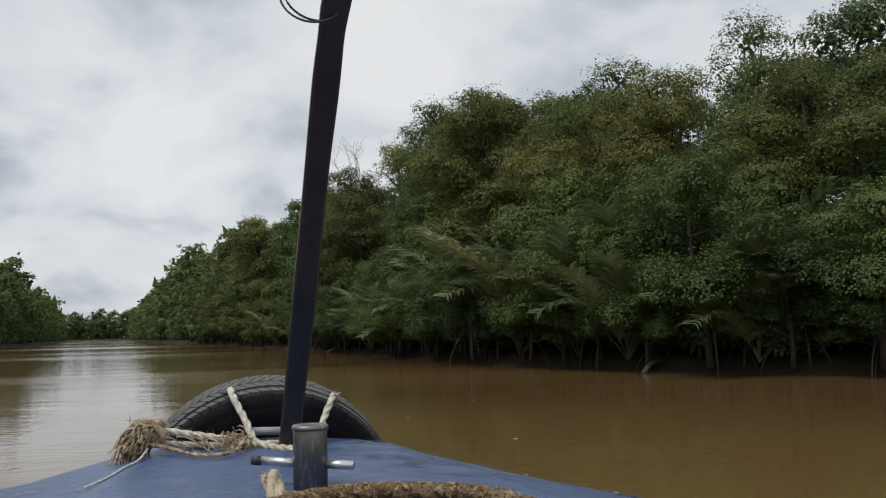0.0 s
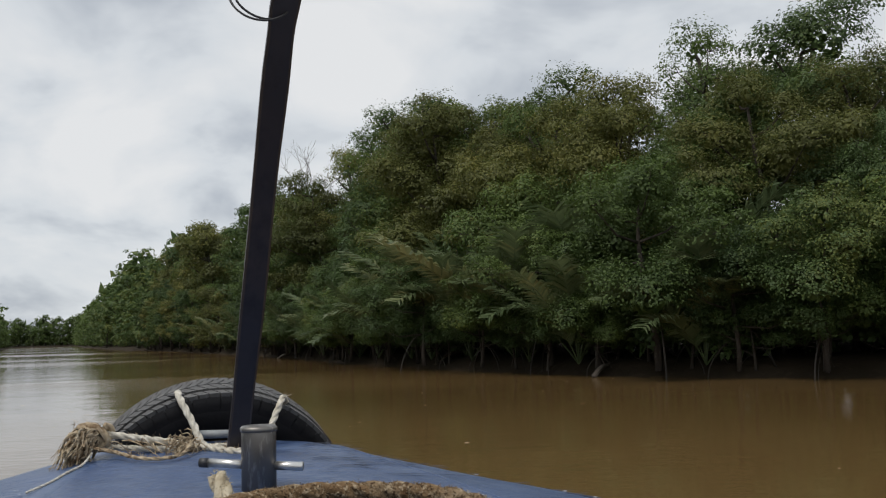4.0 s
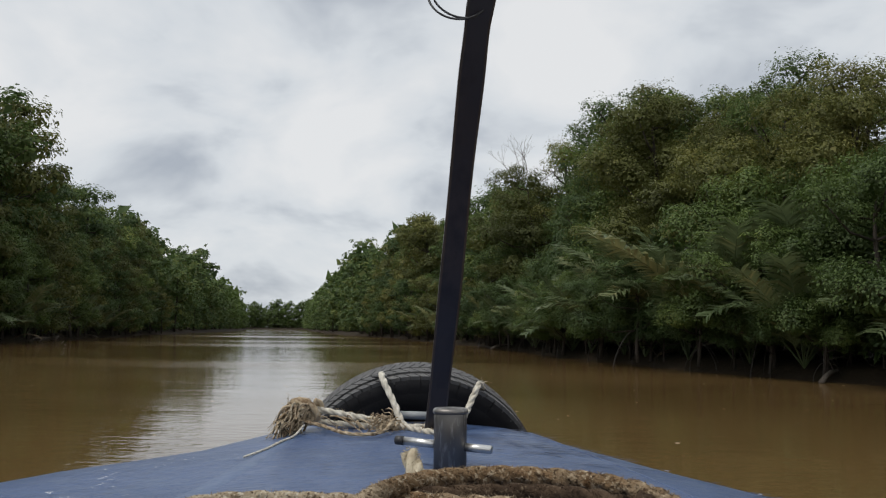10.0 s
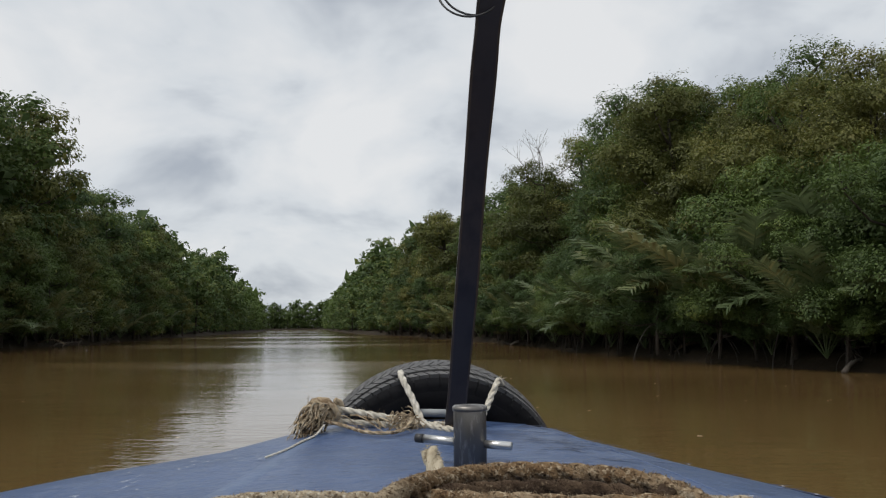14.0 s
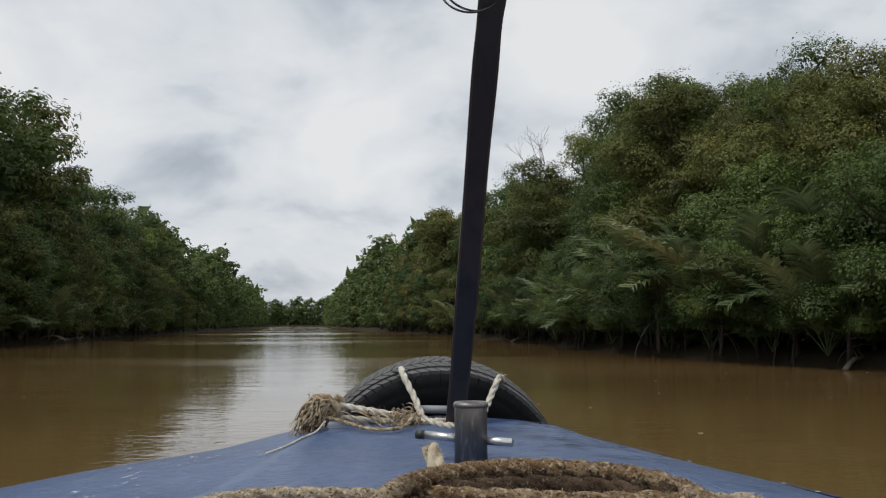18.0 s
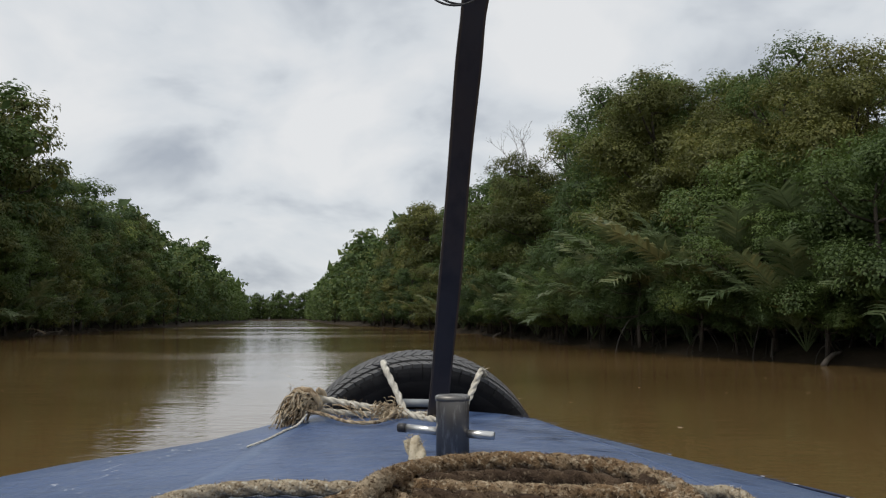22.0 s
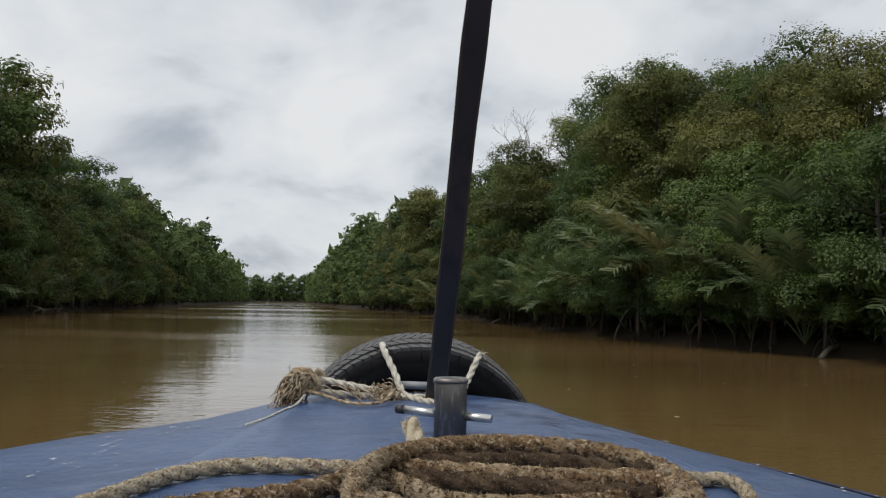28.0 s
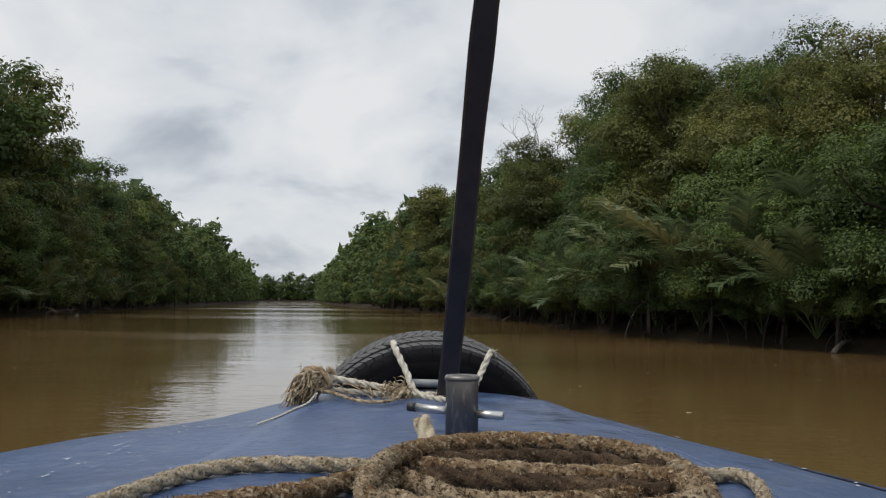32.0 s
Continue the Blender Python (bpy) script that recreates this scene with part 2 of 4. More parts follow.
M_ROPE_B = mat("weathered_brown_rope", (0.19, 0.125, 0.070), 0.95, vary=[(3.2, (0.31, 0.245, 0.165), 0.48, 0.63), (14, (0.105, 0.060, 0.030), 0.50, 0.68), (95, (0.42, 0.34, 0.235), 0.52, 0.64), (130, (0.06, 0.036, 0.020), 0.52, 0.62)], bump=0.005, bump_scale=190, spec=0.1)
M_ROPE_P = mat("weathered_pale_rope", (0.36, 0.30, 0.215), 0.95, vary=[(12, (0.24, 0.185, 0.12), 0.45, 0.65), (150, (0.50, 0.45, 0.36), 0.5, 0.66), (170, (0.08, 0.05, 0.028), 0.55, 0.65)], bump=0.004, bump_scale=190, spec=0.1)
M_ROPE_C = mat("cream_rope", (0.50, 0.44, 0.33), 0.95, vary=[(20, (0.38, 0.31, 0.21), 0.5, 0.7), (120, (0.16, 0.11, 0.06), 0.62, 0.72)], bump=0.003, bump_scale=190, spec=0.1)
# rope of the coil's lower turns: the hollow's shade is put into its colour
M_ROPE_SHADE = mat("shaded_coil_rope", (0.050, 0.033, 0.022), 0.95, vary=[(12, (0.11, 0.075, 0.048), 0.45, 0.65), (140, (0.19, 0.145, 0.10), 0.58, 0.70)], bump=0.005, bump_scale=190, spec=0.1)
M_FRAY = mat("frayed_rope_fibre", (0.43, 0.345, 0.235), 0.95, vary=[(26, (0.17, 0.115, 0.068), 0.44, 0.62), (80, (0.54, 0.46, 0.345), 0.52, 0.70)], spec=0.1)
M_BITS = mat("floating_leaf", (0.42, 0.34, 0.18), 0.6, vary=[(2, (0.62, 0.58, 0.46), 0.45, 0.6)])

# muddy river water: brown silt under a rippled, reflecting surface
M_WATER = bpy.data.materials.new("muddy_water")
M_WATER.use_nodes = True
n_, l_ = M_WATER.node_tree.nodes, M_WATER.node_tree.links
pb = n_["Principled BSDF"]
pb.inputs["Roughness"].default_value, pb.inputs["IOR"].default_value = 0.06, 1.33
tc = n_.new("ShaderNodeTexCoord")
silt = n_.new("ShaderNodeTexNoise"); silt.inputs["Scale"].default_value = 0.12; silt.inputs["Detail"].default_value = 6
l_.new(tc.outputs["Object"], silt.inputs["Vector"])
sr = n_.new("ShaderNodeValToRGB")
sr.color_ramp.elements[0].position, sr.color_ramp.elements[0].color = 0.35, (0.108, 0.067, 0.025, 1)
sr.color_ramp.elements[1].position, sr.color_ramp.elements[1].color = 0.68, (0.146, 0.091, 0.036, 1)
l_.new(silt.outputs["Fac"], sr.inputs[0]); l_.new(sr.outputs[0], pb.inputs["Base Color"])
last_n = None
for sc, dist, st in ((0.5, 0.014, (0.5, 1, 1)), (2.6, 0.0068, (0.40, 1, 1)), (6.0, 0.0032, (0.75, 1, 1)), (14.0, 0.0008, (0.7, 1, 1))):
    mp_ = n_.new("ShaderNodeMapping"); mp_.inputs["Scale"].default_value = st; mp_.inputs["Rotation"].default_value = (0, 0, 0.2)
    l_.new(tc.outputs["Object"], mp_.inputs[0])
    nz = n_.new("ShaderNodeTexNoise"); nz.inputs["Scale"].default_value = sc; nz.inputs["Detail"].default_value = 2
    l_.new(mp_.outputs[0], nz.inputs["Vector"])
    bu = n_.new("ShaderNodeBump"); bu.inputs["Distance"].default_value = dist; bu.inputs["Strength"].default_value = 1.0
    l_.new(nz.outputs["Fac"], bu.inputs["Height"])
    if sc == 2.6:
        bands = bu
    if last_n is not None:
        l_.new(last_n, bu.inputs["Normal"])
    last_n = bu.outputs[0]
l_.new(last_n, pb.inputs["Normal"])
# wind-ruffled patches reflect more softly than the calm water
mp2 = n_.new("ShaderNodeMapping"); mp2.inputs["Scale"].default_value = (0.35, 1, 1)
l_.new(tc.outputs["Object"], mp2.inputs[0])
ruf = n_.new("ShaderNodeTexNoise"); ruf.inputs["Scale"].default_value = 0.06; ruf.inputs["Detail"].default_value = 3
l_.new(mp2.outputs[0], ruf.inputs["Vector"])
rr = n_.new("ShaderNodeMapRange")
rr.inputs[1].default_value, rr.inputs[2].default_value, rr.inputs[3].default_value, rr.inputs[4].default_value = 0.45, 0.70, 0.045, 0.20
l_.new(ruf.outputs["Fac"], rr.inputs[0]); l_.new(rr.outputs[0], pb.inputs["Roughness"])
mp3 = n_.new("ShaderNodeMapping"); mp3.inputs["Scale"].default_value = (0.25, 1, 1)
l_.new(tc.outputs["Object"], mp3.inputs[0])
ban = n_.new("ShaderNodeTexNoise"); ban.inputs["Scale"].default_value = 0.35; ban.inputs["Detail"].default_value = 2
l_.new(mp3.outputs[0], ban.inputs["Vector"])
br = n_.new("ShaderNodeMapRange")
br.inputs[1].default_value, br.inputs[2].default_value, br.inputs[3].default_value, br.inputs[4].default_value = 0.46, 0.66, 0.12, 1.0
l_.new(ban.outputs["Fac"], br.inputs[0]); l_.new(br.outputs[0], bands.inputs["Strength"])


# ---- mesh helpers ----
def obj_from(name, verts, faces, material, parent=None, label="", smooth=False):
    me = bpy.data.meshes.new(name)
    me.from_pydata([tuple(v) for v in verts], [], faces)
    if smooth:
        me.polygons.foreach_set("use_smooth", [True] * len(me.polygons))
    me.materials.append(material)
    me.update()
    ob = new(name, me)
    if parent is not None:
        ob.parent = parent
    if label:
        ob["label"] = label
    return ob


def part(name, bm, material, parent, label="", smooth=False):
    me = bpy.data.meshes.new(name)
    if smooth:
        for f in bm.faces:
            f.smooth = True
    bm.to_mesh(me)
    bm.free()
    me.materials.append(material)
    ob = new(name, me)
    ob.parent = parent
    if label:
        ob["label"] = label
    return ob


def spline(points, per=8):
    """Catmull-Rom through the points."""
    P = [Vector(p) for p in points]
    P = [P[0] * 2 - P[1]] + P + [P[-1] * 2 - P[-2]]
    out = []
    for i in range(1, len(P) - 2):
        a, b, c, d = P[i - 1:i + 3]
        for k in range(per):
            t = k / per
            out.append(0.5 * (2 * b + (c - a) * t + (2 * a - 5 * b + 4 * c - d) * t * t + (3 * b - a - 3 * c + d) * t ** 3))
    out.append(P[-2])
    return out


def tube_data(points, radii, sides, verts, faces):
    """Adds a tapered tube to verts and faces."""
    base, count = len(verts), len(points)
    up = Vector((0, 0, 1))
    for i, p in enumerate(points):
        d = (points[min(i + 1, count - 1)] - points[max(i - 1, 0)])
        d = d.normalized() if d.length > 1e-9 else Vector((0, 0, 1))
        ref = up if abs(d.z) < 0.9 else Vector((0, 1, 0))
        u = d.cross(ref).normalized()
        v = u.cross(d)
        r = radii[i] if hasattr(radii, "__len__") else radii
        for k in range(sides):
            a = 2 * math.pi * k / sides
            verts.append(p + u * (r * math.cos(a)) + v * (r * math.sin(a)))
    for i in range(count - 1):
        for k in range(sides):
            a, b = base + i * sides + k, base + i * sides + (k + 1) % sides
            faces.append((a, b, b + sides, a + sides))
    faces.append(tuple(base + k for k in reversed(range(sides))))
    faces.append(tuple(base + (count - 1) * sides + k for k in range(sides)))


def tube(name, points, radii, sides, material, parent=None, label=""):
    v, f = [], []
    tube_data(points, radii, sides, v, f)
    return obj_from(name, v, f, material, parent, label, True)


def resample(points, step):
    out, acc = [points[0]], 0.0
    for a, b in zip(points, points[1:]):
        L = (b - a).length
        while acc + L >= step and L > 0:
            t = (step - acc) / L
            a = a + (b - a) * t
            out.append(a)
            L = (b - a).length
            acc = 0.0
        acc += L
    return out


def rope_data(points, radius, lay, verts, faces, strands=3, flat=0.0):
    """A laid rope: one surface with three lobes that wind along the points."""
    pts = resample(spline(points, 16), lay / 10)
    up, u, sides = Vector((0, 0, 1)), None, 18
    base = len(verts)
    for i, p in enumerate(pts):
        d = (pts[min(i + 1, len(pts) - 1)] - pts[max(i - 1, 0)]).normalized()
        if u is None:
            u = d.cross(up if abs(d.z) < 0.9 else Vector((1, 0, 0))).normalized()
        u = (u - d * u.dot(d)).normalized()
        w = d.cross(u)
        turn = 2 * math.pi / strands * i / 10
        worn = 1 + 0.06 * noise.noise(p * 60) + 0.05 * noise.noise(p * 17)
        for k in range(sides):
            th = 2 * math.pi * k / sides
            dl = (th - turn) % (2 * math.pi / strands) - math.pi / strands
            r = radius * worn * (0.50 * math.cos(dl) + math.sqrt(max(0.0, 0.2916 - 0.25 * math.sin(dl) ** 2)))
            r += (radius * worn * 0.93 - r) * flat
            verts.append(p + u * (r * math.cos(th)) + w * (r * math.sin(th)))
    for i in range(len(pts) - 1):
        for k in range(sides):
            a, b = base + i * sides + k, base + i * sides + (k + 1) % sides
            faces.append((a, b, b + sides, a + sides))
    faces.append(tuple(base + k for k in reversed(range(sides))))
    faces.append(tuple(base + (len(pts) - 1) * sides + k for k in range(sides)))


def rope_mesh(name, points, radius, lay, material, parent=None, label="", flat=0.0):
    v, f = [], []
    rope_data([Vector(p) for p in points], radius, lay, v, f, 3, flat)
    return obj_from(name, v, f, material, parent, label, True)


def fibres(name, centre_fn, count, length, width, material, parent, rng):
    """Loose fibres: thin bent strips that start at centre_fn(rng) -> (point, direction)."""
    v, f = [], []
    for _ in range(count):
        p, d = centre_fn(rng)
        side = Vector((rng.uniform(-1, 1), rng.uniform(-1, 1), rng.uniform(-1, 1))).cross(d).normalized() * width
        L = length * rng.uniform(0.4, 1.0)
        bend = Vector((rng.uniform(-1, 1), rng.uniform(-1, 1), rng.uniform(-1.2, 0.5))) * L * 0.7
        b = len(v)
        for k in range(4):
            t = k / 3
            q = p + d * (L * t) + bend * (t * t)
            s = side * (1 - 0.6 * t)
            v += [q - s, q + s]
        for k in range(3):
            f.append((b + 2 * k, b + 2 * k + 1, b + 2 * k + 3, b + 2 * k + 2))
    return tagged(obj_from(name, v, f, material, parent), kind="stuff")


def empty(name, at=(0, 0, 0)):
    ob = new(name)
    ob.empty_display_size = 0.2
    ob.location = at
    return ob


def lerp(table, x):
    if x <= table[0][0]:
        return table[0][1]
    for (a, p), (b, q) in zip(table, table[1:]):
        if x <= b:
            return p + (q - p) * (x - a) / (b - a)
    return table[-1][1]


# ---- the river: banks, bed and water ----
RIGHT = [(-200, 110), (-40, 78), (0, 44), (10, 26.5), (14, 19.4), (17, 14.8), (20, 11.4), (23, 9.4), (28, 7.6), (40, 5.6), (65, 2.6), (110, -5.5), (160, -17.5), (250, -34), (450, -66), (520, -80)]
LEFT = [(-200, -14), (-40, -21), (0, -24), (30, -25.5), (59, -28), (99, -34.5), (150, -41.5), (185, -46), (250, -54), (350, -73), (450, -95), (520, -112)]


def right_bank(y):
    return lerp(RIGHT, y) + 0.7 * noise.noise((y * 0.13, 3.0, 0)) + 0.3 * noise.noise((y * 0.5, 7.0, 0))


def left_bank(y):
    return lerp(LEFT, y) + 0.9 * noise.noise((y * 0.10, 13.0, 0)) + 0.3 * noise.noise((y * 0.45, 17.0, 0))


def along(y):
    """Step in y for a metre along the right bank."""
    return 1 / math.hypot(1, lerp(RIGHT, y + 1) - lerp(RIGHT, y))


def make_ground():
    ys = [-2500, -600, -200, -100, -50, -25] + [y * 1.0 for y in range(-10, 60, 1)] + [y * 3.0 for y in range(20, 60)] + [y * 12.0 for y in range(15, 40)] + [486, 700, 1500, 4000]
    prof = [(-3000, 0.6), (-60, 0.6), (-8, 0.58), (-3, 0.52), (-1.2, 0.42), (-0.45, 0.22), (0, -0.02), (1.2, -0.4), (5, -1.4)]
    v, f = [], []
    cols = len(prof) * 2
    for y in ys:
        lo, hi = left_bank(y), right_bank(y)
        closed = y > 480
        for off, z in prof:
            z = z + (0.10 * noise.noise((off * 0.8, y * 0.6, 1.0)) if -9 < off < 0 else 0)
            v.append((lo + off, y, 0.5 if closed else z))
        for off, z in reversed(prof):
            z = z + (0.10 * noise.noise((off * 0.8, y * 0.6, 5.0)) if -9 < off < 0 else 0)
            v.append((hi - off, y, 0.5 if closed else z))
    for i in range(len(ys) - 1):
        for k in range(cols - 1):
            a = i * cols + k
            f.append((a, a + 1, a + 1 + cols, a + cols))
    ob = obj_from("ground", v, f, M_MUD, smooth=True)
    return tagged(ob, "dark wet mud of the river banks and river bed", "ground", kind="structure")


make_ground()
wv = [(-3000, -2400, 0), (3000, -2400, 0), (3000, 484, 0), (-3000, 484, 0)]
tagged(obj_from("water", wv, [(0, 1, 2, 3)], M_WATER), "muddy brown river water with small ripples", "water", kind="structure")


# ---- trees ----
def leaf_tris(rng, centres, normals, size, out):
    """Adds small pointed leaves, four corners each, to the list of arrays."""
    n = len(centres)
    nrm = normals / np.maximum(np.linalg.norm(normals, axis=1, keepdims=True), 1e-6)
    ax = np.cross(nrm, rng.normal(size=(n, 3)))
    ax /= np.maximum(np.linalg.norm(ax, axis=1, keepdims=True), 1e-6)
    sd = np.cross(nrm, ax)
    L = (size * rng.uniform(0.7, 1.3, n))[:, None]
    W = L * rng.uniform(0.24, 0.34, n)[:, None]
    mid = centres + ax * L * 0.42 + nrm * L * 0.05
    out.append(np.stack([centres, mid + sd * W, centres + ax * L - nrm * L * 0.18, mid - sd * W], axis=1).reshape(-1, 3))


def crown_mesh(name, rng, clumps, per, leaf):
    """Leaves gathered on the shells of the clumps: rows of (x, y, z, radius)."""
    out = []
    for x, y, z, r in clumps:
        n = int(per * r * r)
        d = rng.normal(size=(n, 3))
        d /= np.linalg.norm(d, axis=1, keepdims=True)
        d[:, 2] = np.where(d[:, 2] < -0.35, -d[:, 2] * 0.6, d[:, 2])
        lump = 1 + 0.22 * np.sin(d[:, 0] * 5 + x * 3) * np.sin(d[:, 1] * 5 + y * 3) + 0.10 * np.sin(d[:, 2] * 9 + z)
        rad = r * lump * rng.uniform(0.62, 1.16, n) ** 0.6
        c = np.array((x, y, z)) + d * rad[:, None] * np.array((1.0, 1.0, 0.88))
        nm = d * 1.1 + np.array((0, 0, 0.5)) + rng.normal(size=(n, 3)) * 0.24
        leaf_tris(rng, c, nm, leaf, out)
        if r < 0.75:
            continue
        k = n // 16
        d2 = rng.normal(size=(k, 3))
        d2 /= np.linalg.norm(d2, axis=1, keepdims=True)
        leaf_tris(rng, np.array((x, y, z)) + d2 * r * 0.36, d2 + np.array((0, 0, 0.4)), leaf * 2.4, out)
    v = np.concatenate(out)
    nt = len(v) // 4
    me = bpy.data.meshes.new(name)
    me.vertices.add(len(v))
    me.vertices.foreach_set("co", v.astype(np.float32).ravel())
    me.loops.add(nt * 4)
    me.loops.foreach_set("vertex_index", np.arange(nt * 4, dtype=np.int32))
    me.polygons.add(nt)
    me.polygons.foreach_set("loop_start", np.arange(0, nt * 4, 4, dtype=np.int32))
    me.update(calc_edges=True)
    return me


def make_tree(seed, height, spread, per, leaf, low=0.10, material=None, roots=4, loose=1.0, fluff=1.0):
    """A mangrove at the origin: trunk with limbs, prop roots and a crown of leaf clumps."""
    rng = np.random.default_rng(seed)
    tree = empty("mangrove_tree")
    tv, tf = [], []
    lean = Vector((rng.normal() * 0.06, rng.normal() * 0.06, 1)) * height
    top = lean * 0.9
    trunk = [Vector((0, 0, 0.0)) + lean * t + Vector((math.sin(t * 5 + seed) * 0.25, math.cos(t * 4 + seed) * 0.25, 0)) * t for t in np.linspace(0, 0.9, 9)]
    tube_data(trunk, [0.018 * height * (1 - 0.85 * t) + 0.02 for t in np.linspace(0, 1, 9)], 7, tv, tf)
    clumps = []
    n_limb = int(7 + height * 0.62)
    for i in range(n_limb):
        t = low + (0.95 - low) * (i + rng.uniform(0, 0.8)) / n_limb
        a = i * 2.4 + rng.uniform(-0.5, 0.5)
        shape = math.sin(math.pi * min(1.0, (t * 0.72 + 0.28))) ** 0.6
        reach = spread * max(0.25, shape) * rng.uniform(0.6, 1.1)
        p0 = trunk[min(8, int(t / 0.9 * 8))]
        p0 = p0 * 1.0
        end = Vector((p0.x + math.cos(a) * reach, p0.y + math.sin(a) * reach, t * height + reach * rng.uniform(0.05, 0.5)))
        mid = (p0 + end) / 2 + Vector((0, 0, -0.12 * reach))
        tube_data([p0, mid, end], [0.006 * height + 0.012, 0.004 * height + 0.008, 0.012], 5, tv, tf)
        r = rng.uniform(0.75, 1.35) * (0.62 + 0.050 * height) * fluff
        clumps.append((end.x, end.y, end.z, r))
        if reach > 1.4:
            clumps.append((mid.x, mid.y, mid.z + 0.5 * r, r * 0.85))
        for k in range(int(4 * loose + 0.5)):
            off = rng.normal(size=3)
            off[2] = abs(off[2]) * 0.8
            off /= np.linalg.norm(off)
            q = Vector(off) * r * rng.uniform(0.75, 1.12 + 0.2 * loose)
            tube_data([end, end + q], [0.016, 0.006], 3, tv, tf)
            clumps.append((end.x + q.x, end.y + q.y, end.z + q.z * 0.8, r * rng.uniform(0.30, 0.55)))
    clumps.append((top.x, top.y, height * 0.95, 0.6 + 0.03 * height))
    obj_from("trunk", tv, tf, M_BARK, tree, smooth=True)
    me = crown_mesh("crown", rng, clumps, per, leaf)
    me.materials.append(material or M_LEAF)
    crown = new("crown", me)
    crown.parent = tree
    for i in range(roots):
        a = i * 2 * math.pi / max(1, roots) + rng.uniform(-0.5, 0.5)
        r = rng.uniform(0.7, 1.7)
        h = rng.uniform(0.9, 1.7)
        pts = [Vector((math.cos(a) * r * s, math.sin(a) * r * s, z)) for s, z in ((0.02, h), (0.35, h * 0.92), (0.7, h * 0.55), (0.95, 0.1), (1.05, -0.75))]
        tube("prop_root", spline(pts, 3), 0.028, 5, M_ROOT, tree)
    return tree


def frond_mesh(seed, length, droop):
    """A palm frond along +y: arching rib with paired narrow leaflets."""
    rng = random.Random(seed)
    v, f = [], []
    rib = []
    for i in range(13):
        t = i / 12
        rib.append(Vector((0.12 * math.sin(t * 2 + seed) * t * length * 0.3, length * (t - 0.20 * droop * t * t), length * (0.75 * t - droop * 0.85 * t * t))))
    tube_data(rib, [0.035 * (1 - 0.85 * i / 12) for i in range(13)], 4, v, f)
    for i in range(46):
        t = 0.16 + 0.84 * i / 46
        k = min(11, int(t * 12))
        p = rib[k].lerp(rib[k + 1], t * 12 - k)
        d = (rib[k + 1] - rib[k]).normalized()
        up = Vector((1, 0, 0)).cross(d).normalized()
        for s in (-1, 1):
            if rng.random() < 0.06:
                continue
            L = length * (0.235 - 0.13 * abs(t - 0.4)) * rng.uniform(0.8, 1.15)
            out = (Vector((s * 1.0, 0, 0)) + d * rng.uniform(0.55, 0.9) + up * rng.uniform(0.05, 0.4)).normalized()
            tip = p + out * L - Vector((0, 0, L * rng.uniform(0.12, 0.35)))
            w = d * 0.042
            m = p + out * L * 0.5 + up * 0.03
            b = len(v)
            v += [p - w, p + w, m + w * 1.3, m - w * 1.3, tip]
            f += [(b, b + 1, b + 2, b + 3), (b + 3, b + 2, b + 4)]
    me = bpy.data.meshes.new("frond")
    me.from_pydata([tuple(q) for q in v], [], f)
    return me


def make_palm(seed, length, meshes, dry):
    rng = random.Random(seed)
    palm = empty("nipa_palm")
    n = rng.randint(8, 11)
    for i in range(n):
        is_dry = i == 0 and rng.random() < 0.2
        fr = new("frond", dry if is_dry else meshes[i % len(meshes)])
        fr.parent = palm
        s = length / 5.0 * rng.uniform(0.75, 1.1)
        fr.matrix_basis = Matrix.Rotation(i * 2.4 + rng.uniform(-0.4, 0.4), 4, "Z") @ Matrix.Rotation(radians(rng.uniform(12, 52) if not is_dry else -6), 4, "X") @ Matrix.Diagonal((s, s, s, 1))
        if is_dry:
            fr["label"] = "dry brown drooping frond"
    return palm


def place(kinds, rng, x, y, z, s):
    src = kinds[rng.randrange(len(kinds))]
    src[1].append((x, y, z, s, rng.uniform(0, 360)))


def flush(kinds, label, group):
    """The first place of each kind is the tree itself, the others are copies of it."""
    for tree, spots in kinds:
        tagged(tree, label, "tree", group)
        for i, (x, y, z, s, a) in enumerate(spots):
            m = pose(x, y, z, 0, 0, a)
            if i:
                ob = copy_thing(tree, m)
            else:
                ob = tree
                first = (m, s)
                continue
            ob.scale = (s, s, s)
        if spots:
            tree.matrix_basis = first[0]
            tree.scale = (first[1],) * 3


rnd = random.Random(11)
NEAR = [(make_tree(100 + i, 10, 3.0, 860, 0.108, 0.14, (M_LEAF, M_LEAF2, M_LEAF3)[i % 3], 5), []) for i in range(6)]
BUSH = [(make_tree(130 + i, 5.0, 2.6, 1350, 0.092, 0.26, (M_LEAF, M_LEAF3)[i % 2], 2), []) for i in range(4)]
SCRUB = [(make_tree(145 + i, 3.6, 2.2, 75, 0.30, 0.0, M_LEAF3, 0, 0.5), []) for i in range(3)]
LACE = [(make_tree(152 + i, 12, 2.5, 330, 0.115, 0.40, (M_LEAF2, M_LEAF, M_LEAF3)[i % 3], 3, 1.3, 0.62), []) for i in range(4)]
MID = [(make_tree(160 + i, 12, 3.4, 175, 0.23, 0.09, (M_LEAF3, M_LEAF2, M_LEAF)[i % 3], 3), []) for i in range(6)]
FAR = [make_tree(190 + i, 13, 3.8, 7.5, 1.1, 0.03, M_LEAF, 0, 0.5) for i in range(3)]
MIDFAR = [make_tree(220 + i, 13, 3.8, 24, 0.66, 0.03, M_LEAF, 0, 0.5) for i in range(3)]
TOP = [(0, 0.62), (14, 0.60), (18, 0.60), (22, 0.72), (24, 0.86), (26, 0.96), (30, 0.95), (34, 0.95), (40, 1.0), (50, 1.12), (70, 1.21), (110, 1.27), (130, 1.3)]    # height over ten metres

